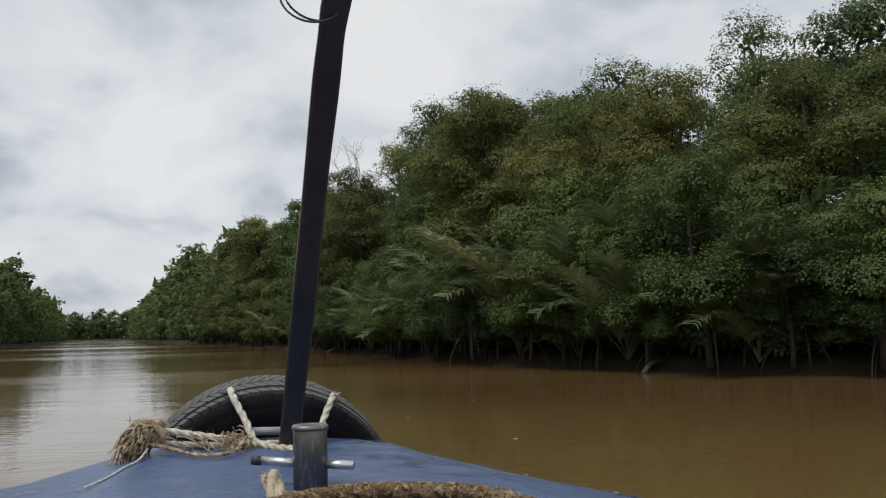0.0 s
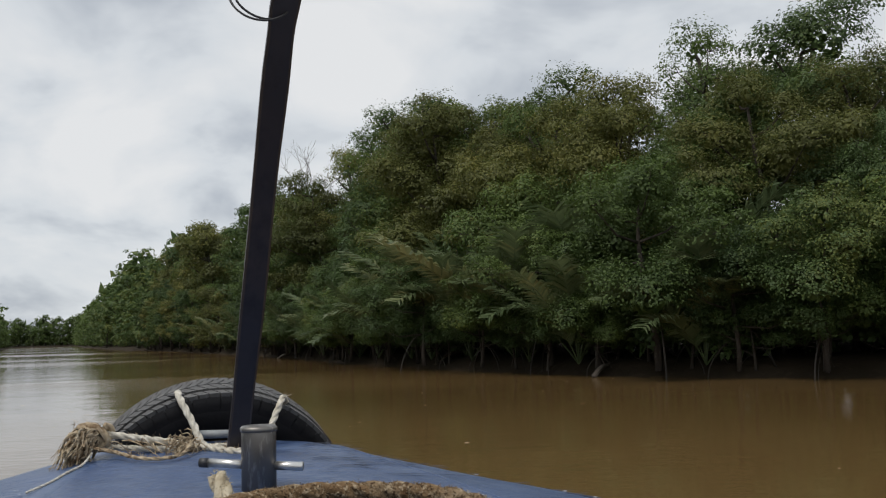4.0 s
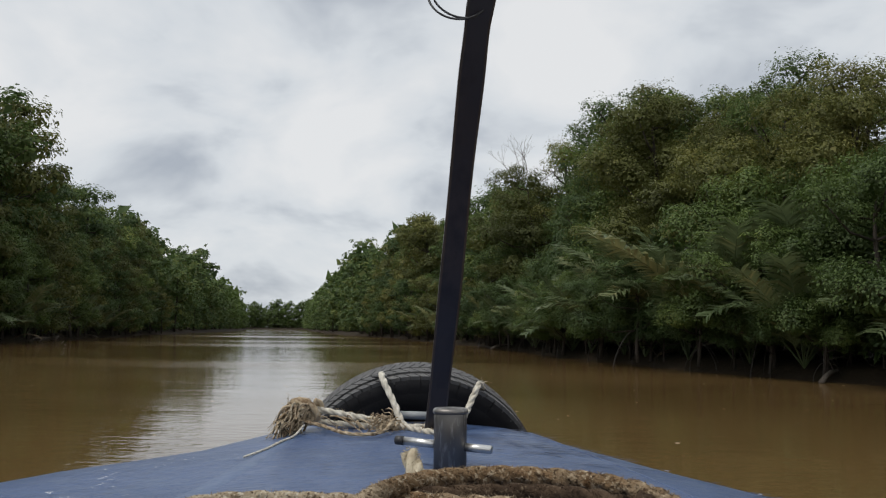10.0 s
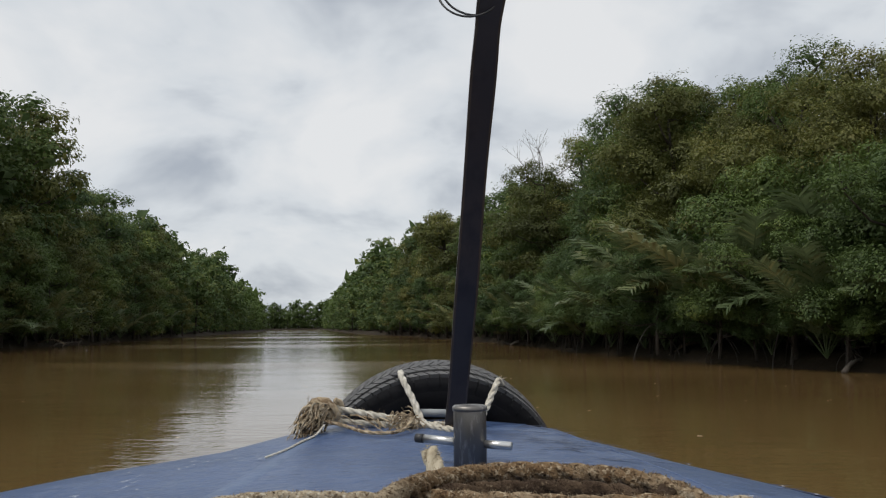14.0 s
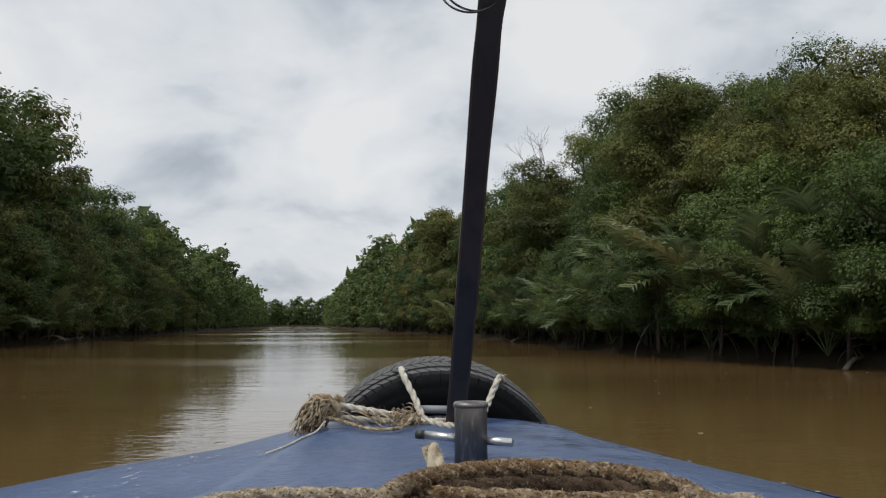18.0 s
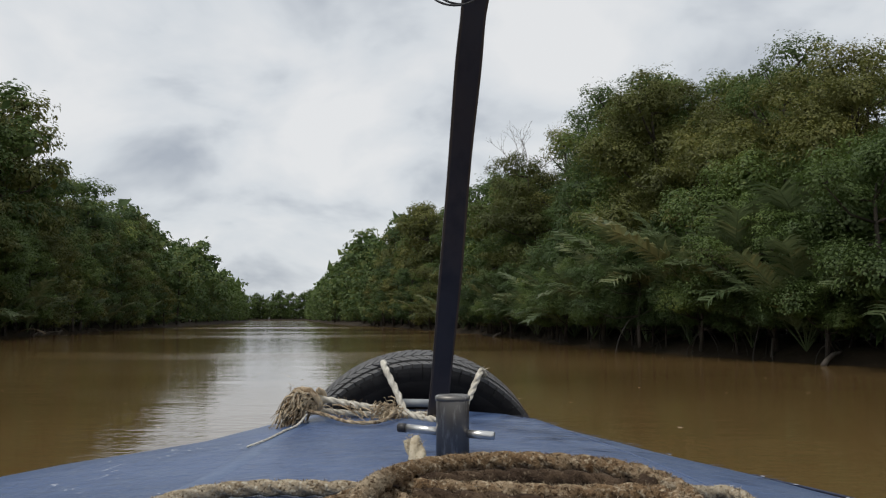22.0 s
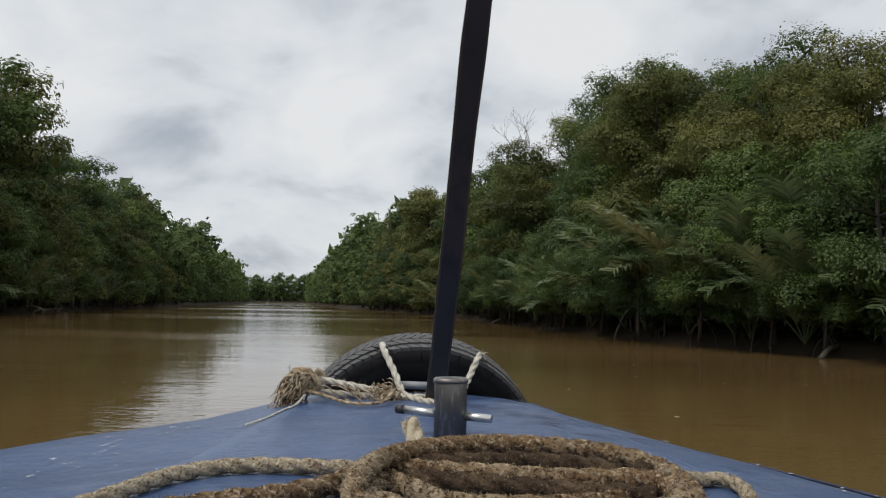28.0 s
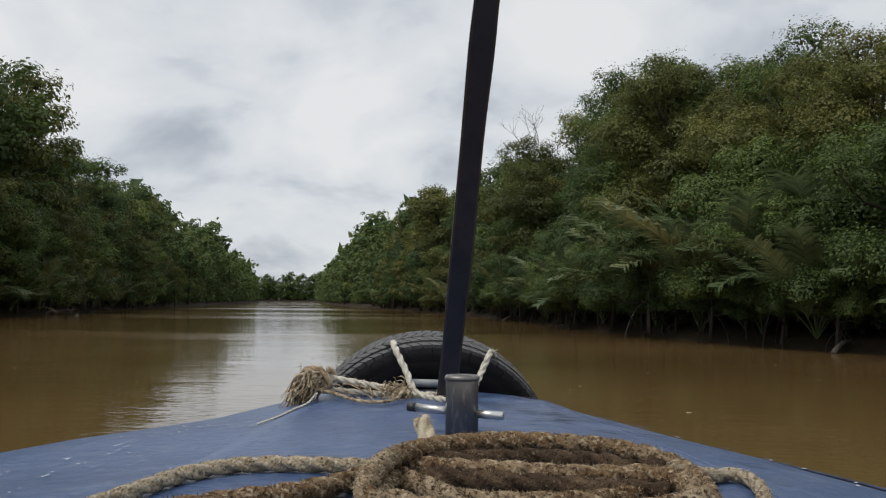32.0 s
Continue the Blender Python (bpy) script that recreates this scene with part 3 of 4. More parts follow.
# right bank
y = 2.0
while y < 64:
    place(BUSH, rnd, right_bank(y) + rnd.uniform(-0.5, 0.6), y, 0.15, rnd.uniform(0.55, 0.95))
    y += (rnd.uniform(1.8, 2.6) if y < 24 else rnd.uniform(2.6, 3.6)) * along(y)
y = 3.0
while y < 60:
    place(BUSH, rnd, right_bank(y) + rnd.uniform(3.0, 4.4), y, 0.3, rnd.uniform(0.8, 1.15))
    y += rnd.uniform(4.0, 5.5) * along(y)
y = 16.0
while y < 62:
    place(BUSH, rnd, right_bank(y) + rnd.uniform(-0.10, 0.45), y, 0.10, rnd.uniform(0.36, 0.54))
    y += rnd.uniform(1.5, 2.4) * along(y)
y = 38.0
while y < 96:
    place(SCRUB, rnd, left_bank(y) - rnd.uniform(2.4, 4.0), y, 0.3, rnd.uniform(0.7, 1.1))
    place(SCRUB, rnd, left_bank(y) - rnd.uniform(7.0, 10.0), y, 0.3, rnd.uniform(0.8, 1.2))
    y += rnd.uniform(2.2, 3.0)
y = 4.0
while y < 66:
    place(SCRUB, rnd, right_bank(y) + rnd.uniform(2.4, 3.6), y, 0.3, rnd.uniform(0.7, 1.1))
    y += rnd.uniform(2.0, 2.8) * along(y)
y = 3.0
while y < 27:
    place(SCRUB, rnd, right_bank(y) + rnd.uniform(0.9, 1.9), y, 0.1, rnd.uniform(0.5, 0.8))
    place(SCRUB, rnd, right_bank(y) + rnd.uniform(5.0, 7.5), y, 0.4, rnd.uniform(0.8, 1.15))
    place(SCRUB, rnd, right_bank(y) + rnd.uniform(9.0, 11.5), y, 0.4, rnd.uniform(0.9, 1.2))
    y += rnd.uniform(1.7, 2.4) * along(y)
for y in (33, 37.5, 41, 46, 52):
    place(LACE, rnd, right_bank(y) + rnd.uniform(3.5, 5.5), y, 0.4, rnd.uniform(0.84, 0.96) * lerp(TOP, y))
for y in (13, 17, 21, 25, 29.5, 34, 36.5, 39, 41.5, 44, 49, 54, 58.5, 63):
    place(LACE, rnd, right_bank(y) + rnd.uniform(4.5, 6.5), y, 0.4, rnd.uniform(0.80, 0.96) * lerp(TOP, y))
for y in (54, 58, 63, 69, 74, 82, 92, 108):
    place(LACE, rnd, left_bank(y) - rnd.uniform(4, 6), y, 0.4, rnd.uniform(0.92, 1.08) * (1.18 if y < 76 else 1.0))
y = 1.0
while y < 64:
    place(NEAR, rnd, right_bank(y) + rnd.uniform(3.0, 5.2), y, 0.35, rnd.uniform(0.80, 1.06) * lerp(TOP, y))
    y += rnd.uniform(2.9, 4.0) * along(y)
y = 0.0
while y < 130:
    if y < 40:
        place(NEAR, rnd, right_bank(y) + rnd.uniform(6.5, 9.5), y, 0.4, rnd.uniform(0.86, 1.12) * lerp(TOP, y))
    else:
        place(MID, rnd, right_bank(y) + (rnd.uniform(6.5, 10) if y < 64 else rnd.uniform(2.5, 6.5)), y, 0.4, rnd.uniform(0.86, 1.12) * lerp(TOP, y) * 0.84)
    if y > 58:
        place(MID, rnd, right_bank(y) + rnd.uniform(-0.4, 0.7), y + 1.0, 0.1, rnd.uniform(0.40, 0.62))
    y += rnd.uniform(2.6, 3.8) * along(y)
# left bank
y = 36.0
while y < 130:
    place(MID, rnd, left_bank(y) - rnd.uniform(-0.5, 0.8), y, 0.15, rnd.uniform(0.40, 0.65))
    place(MID, rnd, left_bank(y) - rnd.uniform(3.2, 7.5), y + 1, 0.4, rnd.uniform(0.76, 1.2) * lerp([(36, 1.25), (60, 1.32), (72, 1.27), (86, 1.10), (130, 1.1)], y))
    place(MID, rnd, left_bank(y) - rnd.uniform(0.8, 3.0), y - 1, 0.3, rnd.uniform(0.6, 0.8))
    y += rnd.uniform(2.8, 4.0)
y = 96.0
while y < 150:
    place(SCRUB, rnd, left_bank(y) - rnd.uniform(1.6, 5.0), y, 0.3, rnd.uniform(0.8, 1.2))
    y += rnd.uniform(1.8, 2.6)
y = 62.0
while y < 140:
    place(SCRUB, rnd, right_bank(y) + rnd.uniform(2.0, 5.0), y, 0.3, rnd.uniform(0.8, 1.2))
    y += rnd.uniform(1.8, 2.6)
flush(BUSH, "low bushy mangrove with dense green leaves over the mud bank", "low mangroves on the bank")
flush(LACE, "slender tall mangrove with a thin open crown", "open-crowned mangroves")
flush(NEAR, "tall green mangrove tree with prop roots in the mud", "mangroves on the bank")
flush(MID, "tall green mangrove tree on the river bank", "mangroves on the bank")

# the far reach, the bend that closes it, the woods behind: one joined mass of trees
far_spots = []
y = 126.0
while y < 485:
    for off, lo_, hi_ in ((1.6, 0.35, 0.7), (5.5, 0.85, 1.18)):
        far_spots.append((right_bank(y) + off + rnd.uniform(-1, 2), y + rnd.uniform(-2, 2), rnd.uniform(lo_, hi_)))
        far_spots.append((left_bank(y) - off - rnd.uniform(-1, 2), y + rnd.uniform(-2, 2), rnd.uniform(lo_, hi_) * (1.12 if y < 230 else 0.95)))
    y += rnd.uniform(4.5, 7.0)
for k in range(120):
    far_spots.append((-152 + 0.8 * k, 486.5 + rnd.uniform(0, 9), rnd.uniform(0.25, 0.5)))
for row in range(2):
    x = -165.0
    while x < -58:
        far_spots.append((x, 487 + 5 * row + rnd.uniform(0, 4), rnd.uniform(0.5, 0.85) if row == 0 else rnd.uniform(0.9, 1.12) + 0.25 * noise.noise((x * 0.09, 2.0, 0))))
        x += rnd.uniform(1.8, 3.2)
for k in range(32):
    far_spots.append((right_bank(2.6 * k - 12) + rnd.uniform(13, 16), 2.6 * k - 12, rnd.uniform(0.32, 0.42)))
for k in range(32):
    far_spots.append((right_bank(58 + 2.2 * k) + rnd.uniform(7, 9.5), 58 + 2.2 * k, rnd.uniform(0.3, 0.42)))
for k in range(34):
    far_spots.append((left_bank(3 * k) - rnd.uniform(11, 15), 3.0 * k, rnd.uniform(0.5, 0.65)))
for k in range(44):
    far_spots.append((right_bank(2.0 * k + 14.5) + rnd.uniform(17, 21), 2.0 * k + 14.5, rnd.uniform(0.30, 0.42)))
    far_spots.append((left_bank(2.6 * k + 30) - rnd.uniform(16, 21), 2.6 * k + 30, rnd.uniform(0.40, 0.55)))
for k in range(14):
    far_spots.append((right_bank(-4 * k) + rnd.uniform(1, 6), -4 * k - 4, rnd.uniform(0.5, 0.8)))
    far_spots.append((left_bank(-4 * k) - rnd.uniform(1, 6), -4 * k + 8, rnd.uniform(0.5, 0.8)))


def joined_trees(name, label, sources, places, leaf=None):
    """One mesh of many scaled and turned copies of the source trees."""
    vs, loops, starts, mats, total = [], [], [], [], 0
    store = []
    for tree in sources:
        got = []
        for o in tree.children:
            me = o.data
            co = np.empty(len(me.vertices) * 3, np.float32); me.vertices.foreach_get("co", co)
            li = np.empty(len(me.loops), np.int32); me.loops.foreach_get("vertex_index", li)
            lt = np.empty(len(me.polygons), np.int32); me.polygons.foreach_get("loop_total", lt)
            got.append((co.reshape(-1, 3), li, lt, 0 if o.name.startswith("trunk") else 1))
        store.append(got)
    for i, (x, y, sc) in enumerate(places):
        a = rnd.uniform(0, 6.28)
        rot = np.array(((math.cos(a), -math.sin(a), 0), (math.sin(a), math.cos(a), 0), (0, 0, 1)), np.float32)
        for co, li, lt, mi in store[i % len(store)]:
            vs.append(co @ rot.T * sc + np.array((x, y, 0.3), np.float32))
            loops.append(li + total)
            starts.append(lt)
            mats.append(np.full(len(lt), mi, np.int32))
            total += len(co)
    v, li, lt, mi = np.concatenate(vs), np.concatenate(loops), np.concatenate(starts), np.concatenate(mats)
    me = bpy.data.meshes.new(name)
    me.vertices.add(len(v)); me.vertices.foreach_set("co", v.ravel())
    me.loops.add(len(li)); me.loops.foreach_set("vertex_index", li.astype(np.int32))
    me.polygons.add(len(lt)); me.polygons.foreach_set("loop_start", np.concatenate(([0], np.cumsum(lt)[:-1])).astype(np.int32))
    me.materials.append(M_BARK)
    me.materials.append(leaf or M_LEAF)
    me.polygons.foreach_set("material_index", mi)
    me.update(calc_edges=True)
    for tree in sources:
        for o in list(tree.children):
            bpy.data.objects.remove(o)
        bpy.data.objects.remove(tree)
    return tagged(new(name, me), label, "trees", kind="stuff")


joined_trees("mangrove_scrub", "dense low mangrove scrub behind the bank", [k[0] for k in SCRUB], [(x, y, sc) for k in SCRUB for x, y, z, sc, a in k[1]], M_LEAF3)
joined_trees("middle_mangroves", "dense green mangrove forest along the river", MIDFAR, [p for p in far_spots if 14 < p[1] < 235], M_LEAF3)
joined_trees("distant_mangroves", "dense green mangrove forest along the far river", FAR, [p for p in far_spots if not 14 < p[1] < 235])

# nipa palms at the foot of the trees
FRONDS = [frond_mesh(3, 5.0, 0.62), frond_mesh(8, 5.0, 0.85), frond_mesh(15, 5.0, 0.45)]
for fm in FRONDS:
    fm.materials.append(M_NIPA)
FROND_DRY = frond_mesh(21, 4.4, 1.0)
FROND_DRY.materials.append(M_NIPA_DRY)
PALMS = [make_palm(300 + i, 5.0, FRONDS, FROND_DRY) for i in range(3)]
spots = [(right_bank(y) + rnd.uniform(0.0, 0.7), y) for y in (20.5, 24, 27, 30, 33.5, 35.5, 38, 40.5, 43, 47, 50, 54, 58, 64, 72, 80, 90)]
spots += [(right_bank(y) + rnd.uniform(0.8, 1.8), y) for y in (22, 26, 28.5, 32, 36, 39, 42)]
spots += [(left_bank(y) + rnd.uniform(-0.3, 0.6), y) for y in (52, 55, 59, 63, 68, 74, 81, 90, 100, 112)]
for i, (x, y) in enumerate(spots):
    src = PALMS[i % 3]
    m = pose(x, y, 0.30, 0, 0, rnd.uniform(0, 360))
    if i < 3:
        src.matrix_basis = m @ Matrix.Scale(0.7, 4)
        tagged(src, "nipa palm with long arching green fronds at the water's edge", "palm", "nipa palms")
for i, (x, y) in enumerate(spots[3:]):
    ob = copy_thing(PALMS[i % 3], pose(x, y, 0.30, 0, 0, rnd.uniform(0, 360)))
    s = rnd.uniform(0.85, 1.15) if x > 0 and y < 36 else rnd.uniform(0.55, 0.85)
    ob.scale = (s, s, s)


def make_snag(seed, height):
    """A bare dead tree: forking grey twigs."""
    rng = random.Random(seed)
    snag = empty("dead_tree")
    v, f = [], []

    def grow(p, d, L, r, depth):
        q = p + d * L
        mid = (p + q) / 2 + Vector((rng.uniform(-1, 1), rng.uniform(-1, 1), 0)) * L * 0.06
        tube_data([p, mid, q], [r, r * 0.85, r * 0.65], 5, v, f)
        if depth == 0:
            return
        for _ in range(rng.randint(2, 3)):
            e = (d + Vector((rng.uniform(-1, 1), rng.uniform(-1, 1), rng.uniform(-0.2, 0.7))) * 0.75).normalized()
            grow(q, e, L * rng.uniform(0.3, 0.5) if depth == 5 else L * rng.uniform(0.55, 0.8), r * 0.55, depth - 1)

    grow(Vector((0, 0, 0)), Vector((0.03, 0, 1)).normalized(), height * 0.75, 0.13, 5)
    obj_from("trunk", v, f, M_DEAD, snag, smooth=True)
    return tagged(snag, "bare dead tree with thin grey twigs", "tree")


make_snag(5, 12.0).location = (right_bank(72) + 3.0, 72, 0.3)

# driftwood and fallen fronds at the water's edge
rd = random.Random(31)
for k, (bank, sgn, y) in enumerate(((left_bank, 1, 64), (left_bank, 1, 66), (left_bank, 1, 72), (right_bank, -1, 56), (left_bank, 1, 88), (left_bank, 1, 48), (left_bank, 1, 51), (right_bank, -1, 22.5))):
    x = bank(y) + sgn * rd.uniform(0.3, 0.9)
    log = empty("driftwood", (x, y, 0))
    L = rd.uniform(1.2, 2.6)
    a = rd.uniform(0, 3)
    pts = [Vector((math.cos(a) * L * t, math.sin(a) * L * t, 0.02 + 0.30 * math.sin(2.6 * t) + 0.04 * math.sin(9 * t))) for t in np.linspace(0, 1, 9)]
    tube("log", pts, [0.06 * (1 - 0.6 * t) + 0.01 for t in np.linspace(0, 1, 9)], 7, M_DEAD, log)
    for j in (3, 5, 6):
        q = pts[j]
        tube("twig", [q, q + Vector((rd.uniform(-0.4, 0.4), rd.uniform(-0.4, 0.4), rd.uniform(0.1, 0.4)))], [0.018, 0.006], 5, M_DEAD, log)
    tagged(log, "bleached driftwood branch lying at the water's edge", "driftwood", "driftwood on the banks")
for k, (bank, sgn, y) in enumerate(((left_bank, 1, 62), (left_bank, 1, 78), (right_bank, -1, 33))):
    fr = new("fallen_frond", FROND_DRY)
    fr.matrix_basis = pose(bank(y) - sgn * 0.2, y, 0.12, 8, 0, rd.uniform(0, 360)) @ Matrix.Diagonal((0.55, 0.55, 0.35, 1))
    tagged(fr, "dry brown palm frond fallen on the mud bank", "palm frond", "fallen fronds")

# drifting leaves and foam flecks
rng_b = np.random.default_rng(5)
bv, bf = [], []
for i in range(190):
    yy = rng_b.uniform(3, 34)
    xx = rng_b.uniform(left_bank(yy) + 1, right_bank(yy) - 0.4)
    if abs(xx) < 1.6 and yy < 4:
        continue
    s, a = rng_b.uniform(0.006, 0.024), rng_b.uniform(0, 6.3)
    b = len(bv)
    for k in range(5):
        an = a + k * 2 * math.pi / 5
        bv.append((xx + s * math.cos(an) * 1.5, yy + s * math.sin(an), 0.003))
    bv.append((xx, yy, 0.005))
    for k in range(5):
        bf.append((b + k, b + (k + 1) % 5, b + 5))
tagged(obj_from("floating_debris", bv, bf, M_BITS), "pale leaves and foam flecks drifting on the water", "debris", kind="stuff")


# ---- the boat ----
boat = empty("boat", (0, 0, 0))
tagged(boat, "blue painted wooden boat with a broad worn foredeck", "boat")
L_EDGE = [(-2.6, -1.34), (0.4, -1.50), (1.2, -1.47), (1.6, -1.30), (1.9, -1.16), (2.09, -1.04), (2.28, -0.915), (2.45, -0.75), (2.55, -0.63), (2.62, -0.50)]
R_EDGE = [(-2.6, 1.12), (0.4, 1.27), (1.2, 1.22), (1.6, 1.06), (1.91, 0.905), (2.13, 0.770), (2.3, 0.620), (2.45, 0.46), (2.52, 0.37), (2.545, 0.28), (2.56, 0.23), (2.62, 0.20)]
DECK_Y0, DECK_Y1 = 1.05, 2.62


def deck_z(y):
    return 0.90 + 0.05 * (y - 1.95)


def deck_mesh():
    bm = bmesh.new()
    rows = []
    N = 40
    for i in range(N + 1):
        y = DECK_Y0 + (DECK_Y1 - DECK_Y0) * i / N
        lo, hi = lerp(L_EDGE, y), lerp(R_EDGE, y)
        cl, cr_ = lerp([(1.0, -0.66), (1.6, -0.53), (1.82, -0.465), (2.62, -0.365)], y), lerp([(1.0, 0.62), (1.6, 0.52), (2.0, 0.42), (2.5, 0.25), (2.62, 0.17)], y)
        cl, cr_ = max(cl, lo + 0.02), min(cr_, hi - 0.02)
        z = deck_z(y)
        zl, zr = z - 0.060 * min(1, (cl - lo) / 0.3), z - 0.085 * min(1, (hi - cr_) / 0.15)
        sec = [(lo - 0.004, zl - 0.05), (lo, zl - 0.012), (lo + 0.012, zl)]
        sec += [(lo + (cl - lo) * t, zl + (z - 0.004 - zl) * t) for t in (0.35, 0.7)]
        sec += [(cl, z - 0.001)] + [(cl + (cr_ - cl) * t, z + 0.012 * math.sin(math.pi * t)) for t in (0.06, 0.2, 0.4, 0.6, 0.8, 0.94)] + [(cr_, z - 0.001)]
        sec += [(cr_ + (hi - cr_) * t, z + (zr - z) * t ** 1.3) for t in (0.3, 0.65)]
        sec += [(hi - 0.012, zr), (hi, zr - 0.012), (hi + 0.004, zr - 0.05)]
        rows.append([bm.verts.new((x, y + (0.03 * math.sin(math.pi * (x - lo) / (hi - lo)) if i == N else 0), zz)) for x, zz in sec])
    for a, b in zip(rows, rows[1:]):
        for k in range(len(a) - 1):
            bm.faces.new((a[k], a[k + 1], b[k + 1], b[k]))
    for a, b in zip(rows, rows[1:]):
        for k in (5, 12):
            e = bm.edges.get((a[k], b[k]))
            if e:
                e.smooth = False
    # rolled front lip and back lip
    for row, dy in ((rows[-1], 0.012), (rows[0], -0.004)):
        low = [bm.verts.new((v.co.x, v.co.y + dy, v.co.z - 0.06)) for v in row]
        for k in range(len(row) - 1):
            bm.faces.new((row[k], row[k + 1], low[k + 1], low[k]))
    bmesh.ops.recalc_face_normals(bm, faces=bm.faces)
    return bm


deck = part("foredeck", deck_mesh(), M_DECK, boat, "blue painted foredeck, scuffed and scratched", True)


def hull_mesh():
    """Hull sides down to the keel, with thickness, open above the cockpit."""
    bm = bmesh.new()
    rows = []
    for i in range(31):
        y = -2.6 + (2.61 + 2.6) * i / 30
        lo, hi = lerp(L_EDGE, y) + 0.01, lerp(R_EDGE, y) - 0.01
        z = deck_z(max(y, 1.2)) - 0.09
        c = (lo + hi) / 2
        w = (hi - lo) / 2
        sec = [(lo, z), (c - w * 0.93, 0.35), (c - w * 0.78, -0.02), (c - w * 0.4, -0.2), (c, -0.28), (c + w * 0.4, -0.2), (c + w * 0.78, -0.02), (c + w * 0.93, 0.35), (hi, z)]
        rows.append([bm.verts.new((x, y, zz)) for x, zz in sec])
    for a, b in zip(rows, rows[1:]):
        for k in range(8):
            bm.faces.new((a[k], a[k + 1], b[k + 1], b[k]))
    for row in (rows[0], rows[-1]):
        mid = bm.verts.new(sum((v.co for v in row), Vector()) / 9)
        for k in range(8):
            bm.faces.new((row[k], row[k + 1], mid))
        bm.faces.new((row[8], row[0], mid))
    bmesh.ops.recalc_face_normals(bm, faces=bm.faces)
    bmesh.ops.solidify(bm, geom=bm.faces[:], thickness=0.02)
    bmesh.ops.recalc_face_normals(bm, faces=bm.faces)
    return bm


part("hull", hull_mesh(), M_HULL, boat)
fv = []
for z in (0.185, 0.215):
    for y in np.linspace(-2.57, 1.085, 9):
        lo, hi = lerp(L_EDGE, y), lerp(R_EDGE, y)
        c, w = (lo + hi) / 2, (hi - lo) / 2 * 0.865
        fv += [(c - w, y, z), (c + w, y, z)]
ff = [(2 * k + 18, 2 * k + 19, 2 * k + 21, 2 * k + 20) for k in range(8)] + [(2 * k, 2 * k + 2, 2 * k + 3, 2 * k + 1) for k in range(8)]
ff += [(2 * k, 2 * k + 18, 2 * k + 20, 2 * k + 2) for k in range(8)] + [(2 * k + 1, 2 * k + 3, 2 * k + 21, 2 * k + 19) for k in range(8)]
ff += [(0, 1, 19, 18), (16, 34, 35, 17)]
obj_from("cockpit_floor", fv, ff, M_INNER, boat)
bm = bmesh.new()
bmesh.ops.create_cube(bm, size=1, matrix=Matrix.Translation((-0.06, 1.10, 0.50)) @ Matrix.Diagonal((2.1, 0.03, 0.58, 1)))
part("bulkhead", bm, M_INNER, boat)

tube("bow_strip", [Vector((-0.12, 2.60, 0.968)), Vector((-0.02, 2.60, 0.966))], 0.011, 8, M_INNER, boat, "pale grey strip at the bow")
# paint chips, white flecks and scratches on the side decks
rs = random.Random(4)


def chip(name, x, y, w, l, a, z, material):
    bm = bmesh.new()
    n = 7
    vs = []
    for k in range(n):
        t = 2 * math.pi * k / n
        px, py = math.cos(t) * w * rs.uniform(0.6, 1.2), math.sin(t) * l * rs.uniform(0.6, 1.2)
        vs.append(bm.verts.new((x + px * math.cos(a) - py * math.sin(a), y + px * math.sin(a) + py * math.cos(a), z)))
    bm.faces.new(vs)
    return part(name, bm, material, deck)


def deck_top(x, y):
    """Height of the deck's surface at x, y."""
    lo, hi = lerp(L_EDGE, y), lerp(R_EDGE, y)
    cl, cr_ = lerp([(1.0, -0.66), (1.6, -0.53), (1.82, -0.465), (2.62, -0.365)], y), lerp([(1.0, 0.62), (1.6, 0.52), (2.0, 0.42), (2.5, 0.25), (2.62, 0.17)], y)
    z = deck_z(y)
    if x < cl:
        t = (x - lo) / max(0.02, cl - lo)
        zl = z - 0.060 * min(1, (cl - lo) / 0.3)
        return zl + (z - zl) * t
    if x > cr_:
        t = (x - cr_) / max(0.02, hi - cr_)
        return z + (-0.085 * min(1, (hi - cr_) / 0.15)) * t ** 1.3
    return z + 0.012 * math.sin(math.pi * (x - cl) / (cr_ - cl))


for i in range(26):
    y = rs.uniform(1.45, 2.3)
    lo = lerp(L_EDGE, y)
    x = rs.uniform(lo + 0.05, -0.46)
    chip("paint_chip", x, y, rs.uniform(0.0012, 0.003), rs.uniform(0.004, 0.011), rs.uniform(-0.6, 0.6), deck_top(x, y) + 0.003, M_DECK_SCUFF)
for i in range(17):
    # bright white flecks in small clusters on the sloping side
    yc = 1.42 + 0.052 * i
    xc = lerp(L_EDGE, yc) + rs.uniform(0.35, 0.80) * (-0.46 - lerp(L_EDGE, yc))
    for j in range(rs.randint(3, 6)):
        x, y = xc + rs.gauss(0, 0.006), yc + rs.gauss(0, 0.013)
        chip("paint_chip", x, y, rs.uniform(0.0010, 0.0022), rs.uniform(0.002, 0.006), rs.uniform(-1.2, 1.2), deck_top(x, y) + 0.003, M_FLECK)
for i in range(10):
    y = rs.uniform(1.5, 2.2)
    hi = lerp(R_EDGE, y)
    x = rs.uniform(0.5, max(0.52, hi - 0.06))
    chip("paint_chip", x, y, rs.uniform(0.003, 0.007), rs.uniform(0.003, 0.009), rs.uniform(0, 3), deck_top(x, y) + 0.003, M_DECK_SCUFF)
